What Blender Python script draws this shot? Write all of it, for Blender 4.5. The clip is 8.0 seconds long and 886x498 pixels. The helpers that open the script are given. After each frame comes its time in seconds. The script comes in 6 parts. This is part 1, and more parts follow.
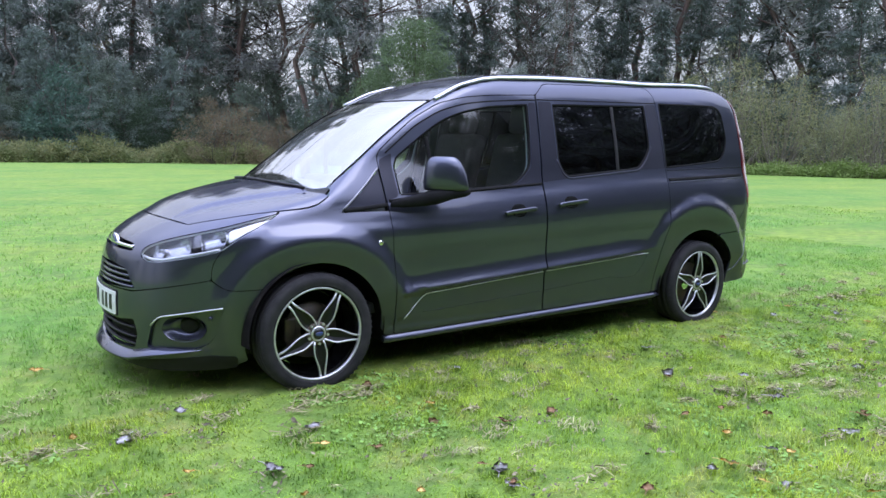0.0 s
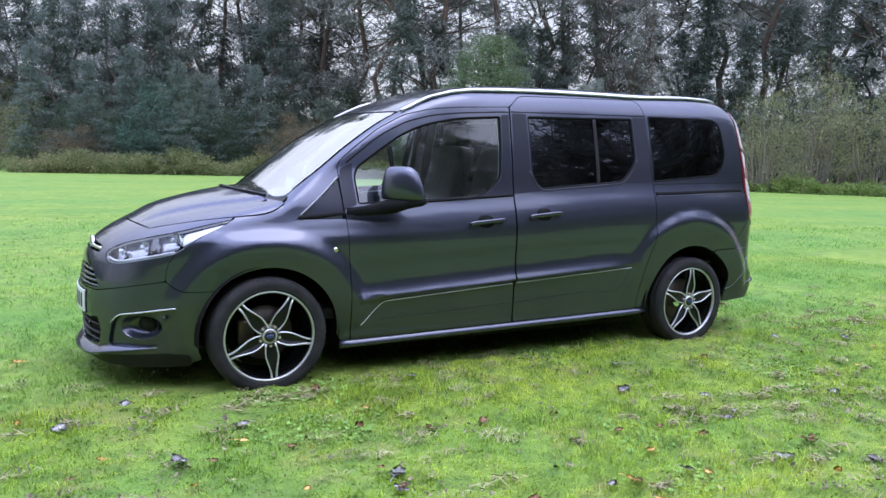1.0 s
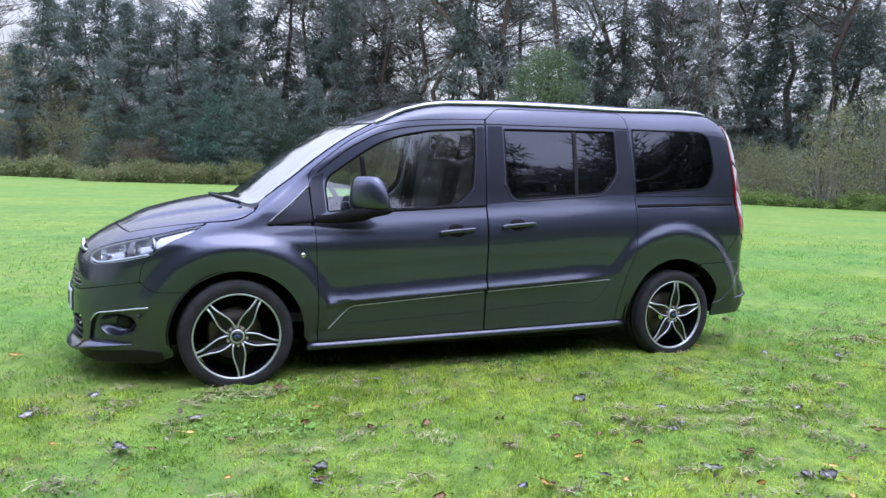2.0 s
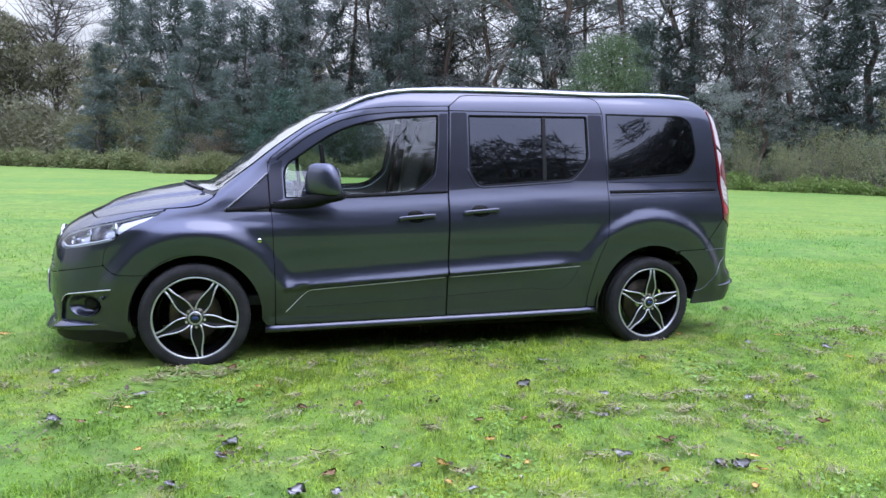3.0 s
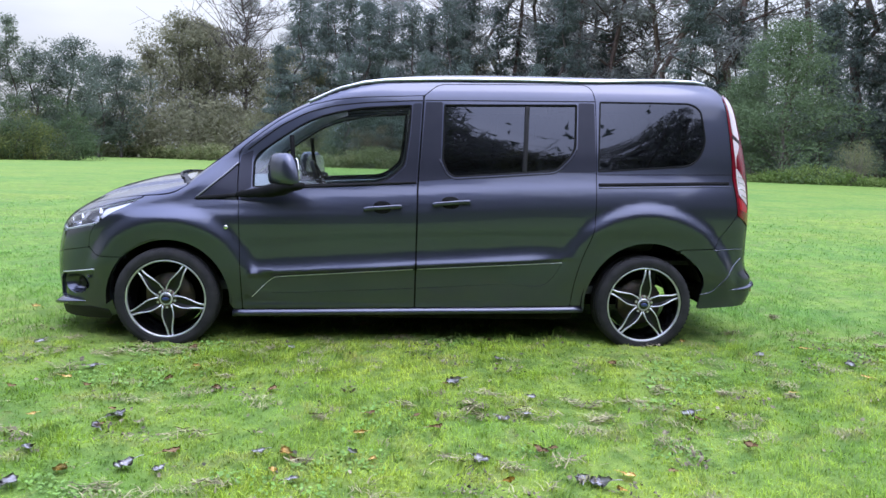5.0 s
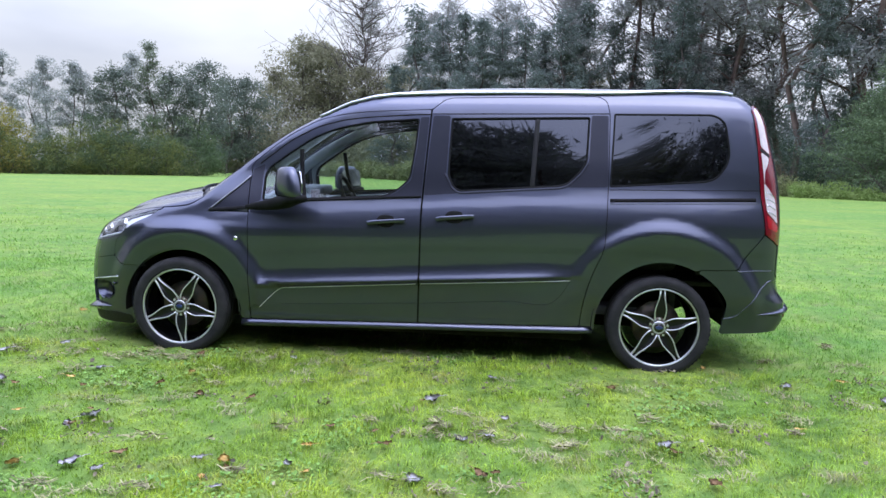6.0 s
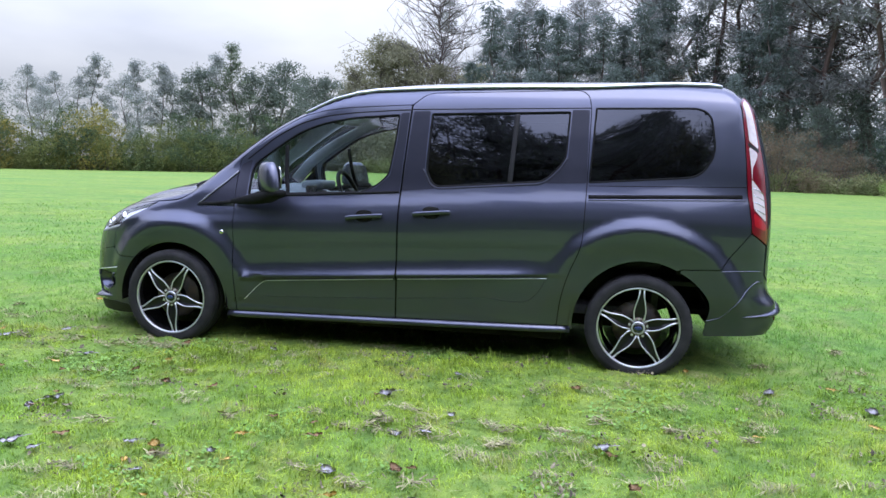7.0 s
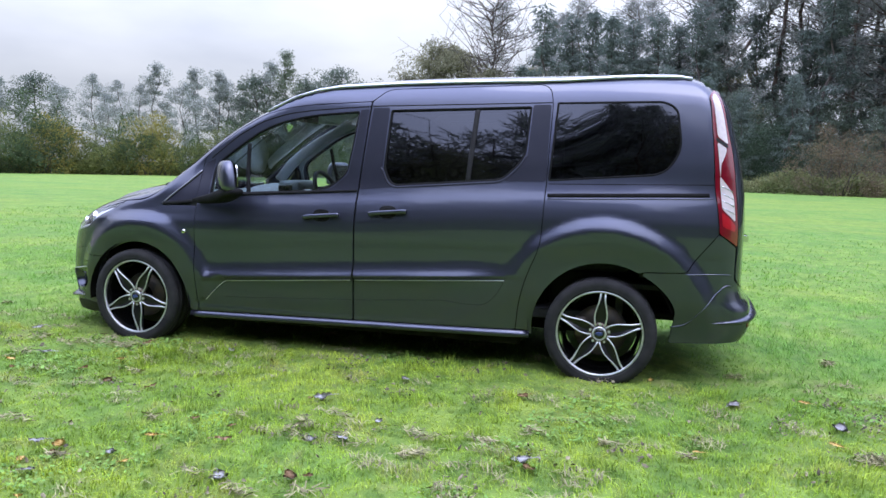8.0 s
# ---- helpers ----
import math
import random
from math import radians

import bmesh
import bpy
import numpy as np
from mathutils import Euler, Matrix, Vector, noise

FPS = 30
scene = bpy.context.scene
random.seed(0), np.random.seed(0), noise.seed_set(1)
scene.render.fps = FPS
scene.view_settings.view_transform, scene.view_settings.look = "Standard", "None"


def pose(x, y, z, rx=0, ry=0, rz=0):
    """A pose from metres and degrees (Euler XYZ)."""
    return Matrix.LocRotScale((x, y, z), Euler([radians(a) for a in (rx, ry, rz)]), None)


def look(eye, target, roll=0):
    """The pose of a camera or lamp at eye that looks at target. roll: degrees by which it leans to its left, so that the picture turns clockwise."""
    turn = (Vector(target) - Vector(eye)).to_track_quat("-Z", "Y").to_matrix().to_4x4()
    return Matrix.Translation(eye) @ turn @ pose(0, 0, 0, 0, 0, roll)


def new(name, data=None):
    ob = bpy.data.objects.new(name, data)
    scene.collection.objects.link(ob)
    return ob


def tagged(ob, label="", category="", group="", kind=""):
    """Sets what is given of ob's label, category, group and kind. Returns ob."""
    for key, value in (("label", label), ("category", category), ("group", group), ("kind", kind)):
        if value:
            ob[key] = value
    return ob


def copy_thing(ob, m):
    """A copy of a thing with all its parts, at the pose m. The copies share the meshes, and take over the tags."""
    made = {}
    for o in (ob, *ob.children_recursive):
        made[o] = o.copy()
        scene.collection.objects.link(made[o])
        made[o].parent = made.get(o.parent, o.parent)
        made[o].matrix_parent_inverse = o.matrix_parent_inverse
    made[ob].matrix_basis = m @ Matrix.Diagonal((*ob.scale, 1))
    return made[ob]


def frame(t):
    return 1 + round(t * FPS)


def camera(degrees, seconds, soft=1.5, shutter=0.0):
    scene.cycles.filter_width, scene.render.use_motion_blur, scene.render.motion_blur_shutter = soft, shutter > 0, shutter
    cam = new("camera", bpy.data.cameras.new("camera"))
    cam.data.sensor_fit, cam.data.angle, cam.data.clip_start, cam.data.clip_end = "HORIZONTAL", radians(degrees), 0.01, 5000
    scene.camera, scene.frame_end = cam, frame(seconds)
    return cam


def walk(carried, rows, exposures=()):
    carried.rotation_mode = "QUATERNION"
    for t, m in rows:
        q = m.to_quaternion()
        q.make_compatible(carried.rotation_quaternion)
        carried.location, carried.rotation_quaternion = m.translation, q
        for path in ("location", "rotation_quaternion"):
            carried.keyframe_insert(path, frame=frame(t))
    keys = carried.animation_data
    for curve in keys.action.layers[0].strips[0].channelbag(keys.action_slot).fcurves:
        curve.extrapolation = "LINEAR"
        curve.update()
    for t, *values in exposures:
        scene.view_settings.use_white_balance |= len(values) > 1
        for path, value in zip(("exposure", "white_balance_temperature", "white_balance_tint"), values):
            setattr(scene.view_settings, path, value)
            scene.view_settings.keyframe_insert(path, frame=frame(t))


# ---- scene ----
cam = camera(61.0, 8.0, soft=1.5, shutter=0.0)
PATH = [
    (0, (-1.621, -4.346, 1.229), (-0.517, -2.701, 0.959), 1.1),
    (0.5, (-1.341, -4.586, 1.231), (-0.367, -2.857, 0.981), 1.3),
    (1, (-1.045, -4.75, 1.213), (-0.123, -2.991, 0.98), 1.6),
    (1.5, (-0.828, -4.939, 1.219), (0.027, -3.142, 1.013), 2.0),
    (3, (0.046, -5.388, 1.215), (0.649, -3.495, 0.979), 1.6),
    (3.5, (0.403, -5.53, 1.227), (0.911, -3.611, 0.982), 1.6),
    (4, (0.681, -5.571, 1.208), (1.081, -3.628, 0.953), 1.6),
    (4.5, (0.988, -5.567, 1.219), (1.279, -3.607, 0.949), 1.5),
    (6, (2.05, -5.494, 1.22), (1.902, -3.513, 0.995), 1.7),
    (6.5, (2.385, -5.441, 1.21), (2.096, -3.474, 0.991), 1.2),
    (7, (2.691, -5.4, 1.224), (2.334, -3.446, 0.987), 1.7),
    (7.5, (2.939, -5.272, 1.205), (2.527, -3.329, 0.965), 1.8),
    (8, (3.255, -5.121, 1.196), (2.752, -3.199, 0.968), 1.5),
]
walk(cam, [(t, look(eye, target, roll)) for t, eye, target, roll in PATH], exposures=[(0, 0.42), (8, 0.42)])

# ---- sky and sun: a bright, even cloud cover ----
world = bpy.data.worlds.new("cloudy_sky")
scene.world = world
world.use_nodes = True
wn, wl = world.node_tree.nodes, world.node_tree.links
sky = wn.new("ShaderNodeTexSky")
sky.sky_type = "NISHITA"
sky.sun_disc = False
sky.sun_elevation, sky.sun_rotation = radians(64), radians(145)
sky.air_density, sky.dust_density, sky.ozone_density = 1.0, 3.0, 1.0
coord = wn.new("ShaderNodeTexCoord")
spread = wn.new("ShaderNodeMapping")
spread.inputs["Scale"].default_value = (1.0, 1.0, 3.0)
cloud = wn.new("ShaderNodeTexNoise")
cloud.inputs["Scale"].default_value, cloud.inputs["Detail"].default_value = 2.2, 6
cover = wn.new("ShaderNodeValToRGB")
cover.color_ramp.elements[0].position, cover.color_ramp.elements[0].color = 0.30, (5.0, 5.6, 8.9, 1)
cover.color_ramp.elements[1].position, cover.color_ramp.elements[1].color = 0.70, (7.9, 8.5, 12.4, 1)
mixed = wn.new("ShaderNodeMix")
mixed.data_type = "RGBA"
mixed.inputs["Factor"].default_value = 0.88
wl.new(coord.outputs["Generated"], spread.inputs["Vector"])
wl.new(spread.outputs["Vector"], cloud.inputs["Vector"])
wl.new(cloud.outputs["Fac"], cover.inputs["Fac"])
wl.new(sky.outputs["Color"], mixed.inputs["A"])
wl.new(cover.outputs["Color"], mixed.inputs["B"])
# an overcast dome: about three times brighter overhead than at the horizon
split = wn.new("ShaderNodeSeparateXYZ")
dome = wn.new("ShaderNodeValToRGB")
dome.color_ramp.interpolation = "B_SPLINE"
for i, (at, level) in enumerate(((0.0, .64), (0.15, .97), (0.30, 1.65), (0.5, 2.4), (0.75, 3.15), (1.0, 3.6))):
    e = dome.color_ramp.elements[i] if i < 2 else dome.color_ramp.elements.new(at)
    e.position, e.color = at, (level / 4 * (1.05 - .08 * at), level / 4, level / 4 * (.73 + .35 * at), 1)
shade = wn.new("ShaderNodeVectorMath")
shade.operation = "MULTIPLY"
wl.new(coord.outputs["Generated"], split.inputs["Vector"])
wl.new(split.outputs["Z"], dome.inputs["Fac"])
wl.new(mixed.outputs["Result"], shade.inputs[0])
wl.new(dome.outputs["Color"], shade.inputs[1])
wl.new(shade.outputs["Vector"], wn["Background"].inputs["Color"])
wn["Background"].inputs["Strength"].default_value = 0.40

sun = new("sun", bpy.data.lights.new("sun", "SUN"))
sun.data.energy, sun.data.angle, sun.data.color = 0.9, radians(40), (1.0, 0.98, 0.96)
sun.matrix_world = look((1.2, -1.2, 9), (0, 0, 0))

# ---- materials ----


def node(tree, kind, **values):
    n = tree.nodes.new("ShaderNode" + kind)
    for key, value in values.items():
        n.inputs[key.replace("_", " ")].default_value = value
    return n


def material(name, colour, rough=0.5, metal=0.0, coat=0.0, alt=None, scale=8.0, bump=0.0, bump_scale=60.0, fine=None, spec=0.5, island=0.0, wear=0.35, through_light=0.0, edge=1.0, coat_rough=0.02):
    """A surface with a base colour that wanders to alt in blotches of the given scale, with fine relief."""
    m = bpy.data.materials.new(name)
    m.use_nodes = True
    t = m.node_tree
    b = t.nodes["Principled BSDF"]
    b.inputs["Roughness"].default_value, b.inputs["Metallic"].default_value = rough, metal
    b.inputs["Coat Weight"].default_value, b.inputs["Coat Roughness"].default_value = coat, coat_rough
    b.inputs["Specular IOR Level"].default_value = spec
    b.inputs["Base Color"].default_value = (*colour, 1)
    b.inputs["Specular Tint"].default_value = (edge, edge, edge, 1)
    at = t.nodes.new("ShaderNodeTexCoord").outputs["Object"]
    if alt:
        big = node(t, "TexNoise", Scale=scale, Detail=5.0, Roughness=0.6)
        t.links.new(at, big.inputs["Vector"])
        ramp = t.nodes.new("ShaderNodeValToRGB")
        ramp.color_ramp.elements[0].position, ramp.color_ramp.elements[1].position = 0.5 - wear / 2, 0.5 + wear / 2
        ramp.color_ramp.elements[0].color, ramp.color_ramp.elements[1].color = (*colour, 1), (*alt, 1)
        t.links.new(big.outputs["Fac"], ramp.inputs["Fac"])
        out = ramp.outputs["Color"]
        if island:
            geo = t.nodes.new("ShaderNodeNewGeometry")
            hsv = node(t, "HueSaturation")
            rng = t.nodes.new("ShaderNodeMapRange")
            rng.inputs["To Min"].default_value, rng.inputs["To Max"].default_value = 1 - island, 1 + island
            t.links.new(geo.outputs["Random Per Island"], rng.inputs["Value"])
            t.links.new(rng.outputs["Result"], hsv.inputs["Value"])
            t.links.new(out, hsv.inputs["Color"])
            out = hsv.outputs["Color"]
        t.links.new(out, b.inputs["Base Color"])
        if through_light:
            # thin leaves let some light through
            glow, blend = t.nodes.new("ShaderNodeBsdfTranslucent"), t.nodes.new("ShaderNodeMixShader")
            blend.inputs["Fac"].default_value = through_light
            t.links.new(out, glow.inputs["Color"])
            t.links.new(b.outputs["BSDF"], blend.inputs[1])
            t.links.new(glow.outputs["BSDF"], blend.inputs[2])
            t.links.new(blend.outputs["Shader"], t.nodes["Material Output"].inputs["Surface"])
    if bump:
        fine_noise = node(t, "TexNoise", Scale=bump_scale, Detail=3.0)
        t.links.new(at, fine_noise.inputs["Vector"])
        relief = node(t, "Bump", Strength=bump, Distance=0.002)
        t.links.new(fine_noise.outputs["Fac"], relief.inputs["Height"])
        t.links.new(relief.outputs["Normal"], b.inputs["Normal"])
    return m


def glass(name, tint, rough=0.01, ior=1.5, film=(1, 1, 1)):
    """A thin tinted pane: it lets light straight through and mirrors more at a slant."""
    m = bpy.data.materials.new(name)
    m.use_nodes = True
    t = m.node_tree
    t.nodes.clear()
    out, mix = t.nodes.new("ShaderNodeOutputMaterial"), t.nodes.new("ShaderNodeMixShader")
    clear, gloss, facing = t.nodes.new("ShaderNodeBsdfTransparent"), t.nodes.new("ShaderNodeBsdfGlossy"), t.nodes.new("ShaderNodeLayerWeight")
    facing.inputs["Blend"].default_value = .5
    least = ((ior - 1) / (ior + 1)) ** 2
    power, more = t.nodes.new("ShaderNodeMath"), t.nodes.new("ShaderNodeMath")
    power.operation, more.operation = "POWER", "MULTIPLY_ADD"
    power.inputs[1].default_value = 5
    more.inputs[1].default_value, more.inputs[2].default_value = 1 - least, least
    t.links.new(facing.outputs["Facing"], power.inputs[0])
    t.links.new(power.outputs["Value"], more.inputs[0])
    clear.inputs["Color"].default_value = (*tint, 1)
    gloss.inputs["Roughness"].default_value = rough
    gloss.inputs["Color"].default_value = (*film, 1)
    t.links.new(more.outputs["Value"], mix.inputs["Fac"])
    t.links.new(clear.outputs["BSDF"], mix.inputs[1])
    t.links.new(gloss.outputs["BSDF"], mix.inputs[2])
    t.links.new(mix.outputs["Shader"], out.inputs["Surface"])
    return m


PAINT = material("grey_metallic_paint", (.070, .076, .109), rough=.34, metal=.8, coat=1.0, coat_rough=.07, spec=.12, edge=.15, alt=(.075, .081, .116), scale=3, bump=.04, bump_scale=900)
PILLAR = material("satin_dark_grey_film", (.018, .019, .032), rough=.45, metal=.2, coat=.12, spec=.25, alt=(.022, .023, .037), scale=5, bump=.1, bump_scale=500)
TRIM_GREY = material("dull_grey_trim", (.20, .20, .23), rough=.4, metal=.5, alt=(.25, .25, .28), scale=9)
BLACK_TRIM = material("black_plastic", (.010, .010, .011), rough=.55, spec=.25, alt=(.015, .015, .016), scale=12, bump=.25, bump_scale=700)
SEAL = material("black_rubber_seal", (.006, .006, .007), rough=.8, spec=.15, alt=(.012, .012, .013), scale=20)
SPOKE_BLACK = material("black_spoke_paint", (.006, .006, .007), rough=.35, coat=.15, spec=.3, alt=(.009, .009, .010), scale=9)
GLOSS_BLACK = material("gloss_black_paint", (.008, .008, .009), rough=.15, coat=.8, alt=(.012, .012, .013), scale=9)
CHROME = material("chrome", (.75, .76, .78), rough=.12, metal=1.0, alt=(.66, .67, .70), scale=15)
POLISHED = material("machined_aluminium", (.78, .78, .82), rough=.40, metal=.85, alt=(.68, .68, .72), scale=25, bump=.1, bump_scale=300)
SATIN = material("brushed_aluminium_rail", (.66, .67, .72), rough=.36, metal=.9, alt=(.58, .59, .64), scale=8)
TYRE = material("tyre_rubber", (.015, .015, .017), rough=.85, alt=(.034, .033, .035), scale=9, bump=.5, bump_scale=160, spec=.3)
DARK_METAL = material("dark_brake_metal", (.10, .095, .09), rough=.5, metal=.8, alt=(.16, .12, .09), scale=20)
FABRIC = material("charcoal_seat_fabric", (.035, .036, .040), rough=.9, alt=(.055, .056, .062), scale=30, bump=.6, bump_scale=400)
DASH = material("grey_dashboard_plastic", (.27, .31, .33), rough=.5, alt=(.31, .35, .37), scale=10, bump=.4, bump_scale=350)
LINING = material("pale_grey_headlining", (.52, .54, .56), rough=.9, alt=(.46, .48, .50), scale=12, bump=.3, bump_scale=300)
UNDER = material("black_underbody", (.005, .005, .005), rough=.9, spec=.1, alt=(.018, .016, .014), scale=8, bump=.4, bump_scale=80)
LAMP_BACK = material("lamp_housing", (.34, .35, .40), rough=.22, metal=.75, alt=(.48, .49, .55), scale=14)
# lamp plastic, and the painted highlight along the doors' moulding edge
INDICATOR = material("pale_lamp_plastic_and_highlight", (.52, .53, .58), rough=.3, metal=.3, alt=(.66, .67, .71), scale=14)
BRIGHT_RED = material("bright_red_lamp_plastic", (.42, .010, .020), rough=.2, coat=.7, alt=(.36, .008, .016), scale=30)
RED_LENS = material("red_lamp_plastic", (.17, .004, .014), rough=.14, coat=.8, alt=(.14, .003, .011), scale=30, bump=.3, bump_scale=220)
CLEAR_LENS = material("frosted_lamp_plastic", (.58, .49, .52), rough=.22, coat=.7, alt=(.70, .62, .65), scale=40, bump=.5, bump_scale=160)
PLATE = material("white_plate", (.74, .75, .74), rough=.35, alt=(.66, .67, .66), scale=20)
INK = material("black_plate_bars", (.02, .02, .02), rough=.5, alt=(.03, .03, .03), scale=20)
BADGE = material("blue_badge_enamel", (.02, .04, .13), rough=.2, coat=.7, alt=(.03, .05, .16), scale=60)
PANE = glass("clear_green_glass", (.84, .91, .88), ior=1.92)
SCREEN = glass("windscreen_glass", (.40, .46, .50), ior=3.6)
PRIVACY = glass("privacy_glass", (.03, .03, .045), .02, 1.76, (.84, .88, 1.0))
LENS = glass("clear_lamp_cover", (.93, .94, .96), ior=1.5)
# ---- van body as a smooth solid: x aft of the front axle, h out from the middle, z up from the tyres' foot
def curve(*pts):
    """A smooth curve through a few (place, value) pairs, without overshoot."""
    px, py = np.array(pts, float).T
    dx, dy = np.diff(px), np.diff(py)
    s = dy / dx
    m = np.zeros_like(px)
    m[0], m[-1] = s[0], s[-1]
    w1, w2 = 2 * dx[1:] + dx[:-1], dx[1:] + 2 * dx[:-1]
    same = s[:-1] * s[1:] > 0
    safe = np.where(same, s[:-1], 1), np.where(same, s[1:], 1)
    m[1:-1] = np.where(same, (w1 + w2) / (w1 / safe[0] + w2 / safe[1]), 0)

    def at(v):
        v = np.asarray(v, float)
        i = np.clip(np.searchsorted(px, v) - 1, 0, len(px) - 2)
        t = np.clip((v - px[i]) / dx[i], 0, 1)
        a, b, c, d = 2 * t**3 - 3 * t**2 + 1, t**3 - 2 * t**2 + t, -2 * t**3 + 3 * t**2, t**3 - t**2
        return a * py[i] + b * dx[i] * m[i] + c * py[i + 1] + d * dx[i] * m[i + 1]
    return at


def ease(v):
    v = np.clip(v, 0, 1)
    return v * v * (3 - 2 * v)


def soft_max(a, b, k):
    g = np.maximum(k - np.abs(a - b), 0) / k
    return np.maximum(a, b) + g * g * k * 0.25


SIDE = curve((0.15, .79), (0.22, .822), (0.30, .838), (0.42, .844), (0.53, .8455), (0.625, .845), (0.72, .846), (0.80, .850), (0.88, .847), (0.94, .837), (1.00, .820), (1.06, .796), (1.11, .780), (1.25, .749), (1.58, .662), (1.70, .626), (1.85, .575))
TAPER_LOW = curve((-1.0, .36), (-0.6, .16), (-0.4, .09), (-0.185, .045), (0.1, .012), (0.45, 0), (3.2, 0), (3.6, .035), (3.9, .10))
TAPER_HIGH = curve((-0.4, .16), (0.0, .10), (0.5, .045), (1.2, 0), (3.0, 0), (3.6, .02), (3.9, .06))
NOSE = curve((0.10, -.80), (0.15, -.88), (0.3, -.905), (0.45, -.915), (0.58, -.905), (0.68, -.885), (0.78, -.85), (0.88, -.76), (1.0, -.56), (1.9, .3))
TAIL = curve((0.2, 3.78), (0.30, 3.89), (0.40, 3.935), (0.48, 3.93), (0.55, 3.885), (0.62, 3.87), (0.9, 3.87), (1.06, 3.862), (1.2, 3.845), (1.5, 3.775), (1.7, 3.715), (1.78, 3.67), (1.9, 3.5))
TOP = curve((-1.1, .66), (-0.95, .735), (-0.85, .815), (-0.7, .888), (-0.5, .968), (-0.2, 1.050), (0.0, 1.088), (0.08, 1.108), (0.15, 1.155), (0.3, 1.275), (0.5, 1.43), (0.7, 1.555), (0.9, 1.65), (1.1, 1.725), (1.35, 1.779), (1.7, 1.808), (2.4, 1.828), (3.2, 1.834), (3.5, 1.820), (3.65, 1.785), (3.9, 1.66))
CROWN = curve((-0.9, .22), (-0.2, .175), (0.2, .13), (0.6, .14), (1.1, .12), (1.6, .08), (3.9, .08))
CREASE = curve((0.530, 0), (0.538, .004), (0.550, .0230), (0.556, .0260), (0.562, .0242), (0.585, .0140), (0.61, .0060), (0.645, .0008), (0.67, 0))
BELT = curve((-0.5, -.14), (0.0, -.13), (0.2, -.105), (0.5, -.07), (1.0, -.033), (1.55, 0), (2.5, .055), (3.3, .07), (3.9, .07))
WHEEL_Z, BASE = 0.32, 3.062


def rise(x):
    """How far the door creases climb towards the tail."""
    return 0.0625 * (np.clip(x, 0.45, 2.65) - 1.535)


def width(x, z):
    high = ease((z - 1.0) / 0.25)
    zz = z - rise(x) * (1 - ease((z - 0.66) / 0.22)) * ease((z - 0.27) / 0.15)
    zz = zz - BELT(x) * ease((z - 0.78) / 0.12) * (1 - ease((z - 1.12) / 0.62))
    w = SIDE(zz) - TAPER_LOW(x) * (1 - high) - TAPER_HIGH(x) * high
    # the door crease: a sharp lower edge that fades upward, ahead of the rear arch
    w = w + CREASE(zz) * ease((x - 0.475) / 0.05) * (1 - ease((x - 2.25) / 0.40))
    # the upper flank stands more upright towards the tail
    w = w + 0.042 * ease((x - 2.65) / 0.75) * ease((z - 1.10) / 0.62)
    # the sunk lower panel of the doors
    ahead, behind = 0.515 + (zz - 0.41) * 1.0, 2.50 + (zz - 0.533) * 0.8
    w = w - 0.007 * ease((0.533 - zz) / 0.010) * ease((x - ahead) / 0.012) * ease((behind - x) / 0.35) * ease((zz - 0.27) / 0.05)
    for cx, reach, tuck in ((0.0, .60, .50), (BASE, .68, .60)):
        r = np.hypot(x - cx, z - WHEEL_Z)
        w = w + 0.029 * ease((reach - r) / (0.11 if cx < 1 else 0.095)) * ease((z - 0.29) / 0.26) * (1 if cx < 1 else ease((x - 2.40) / 0.32)) - 0.012 * ease((tuck - r) / 0.2)
    return w


def solid(x, h, z):
    """Below nought inside the body."""
    side = h - width(x, z)
    ridge = 0.36 + 0.40 * (x + 0.55)
    raised = 0.017 * ease((ridge - h) / 0.045) * ease((x + 0.62) / 0.12) * ease((0.10 - x) / 0.10)
    top = z - (TOP(x) + raised - CROWN(x) * h * h)
    nose = (NOSE(z) + .385 * h**2 + .42 * h**4 - x) * .8
    tail = x - (TAIL(z) - .06 * h**2 - .14 * h**4)
    low = soft_max(side, nose, .10)
    low = soft_max(low, tail, .12)
    k = .06 + .10 * ease((x - 1.0) / 0.6) + .05 * ease((-0.2 - x) / 0.4)
    return soft_max(low, top, k)

# ---- building helpers ----
from mathutils import geometry

SINK, MIDDLE = 0.075, 0.055     # how deep the tyres stand in the turf; the van's middle line
FORE, AFT, ROUND = -0.15, 3.25, 0.75
NOSE_U, TAIL_U = FORE - ROUND * math.pi / 2, AFT + ROUND * math.pi / 2


def rounded(points, r=0.02, step=0.03, closed=True):
    """An outline through the points with its corners rounded (a third number sets a corner's own radius), in short steps."""
    pts = [(np.array(p[:2], float), p[2] if len(p) > 2 else r) for p in points]
    n, out = len(pts), []
    for i, (p, rad) in enumerate(pts):
        if not closed and i in (0, n - 1):
            out.append(p)
            continue
        a, b = pts[i - 1][0] - p, pts[(i + 1) % n][0] - p
        la, lb = np.linalg.norm(a), np.linalg.norm(b)
        q = min(rad, la / 2, lb / 2)
        s, e = p + a / la * q, p + b / lb * q
        for t in np.linspace(0, 1, 5 if rad > 0.012 else 3):
            out.append((1 - t) ** 2 * s + 2 * t * (1 - t) * p + t * t * e)
    dense = []
    for i in range(len(out) - (0 if closed else 1)):
        a, b = out[i], out[(i + 1) % len(out)]
        k = max(1, int(math.ceil(np.linalg.norm(b - a) / step)))
        for j in range(k):
            q = a + (b - a) * j / k
            if not dense or np.linalg.norm(q - dense[-1]) > 1e-4:
                dense.append(q)
    if not closed:
        dense.append(out[-1])
    elif np.linalg.norm(dense[0] - dense[-1]) < 1e-4:
        dense.pop()
    return np.array(dense)


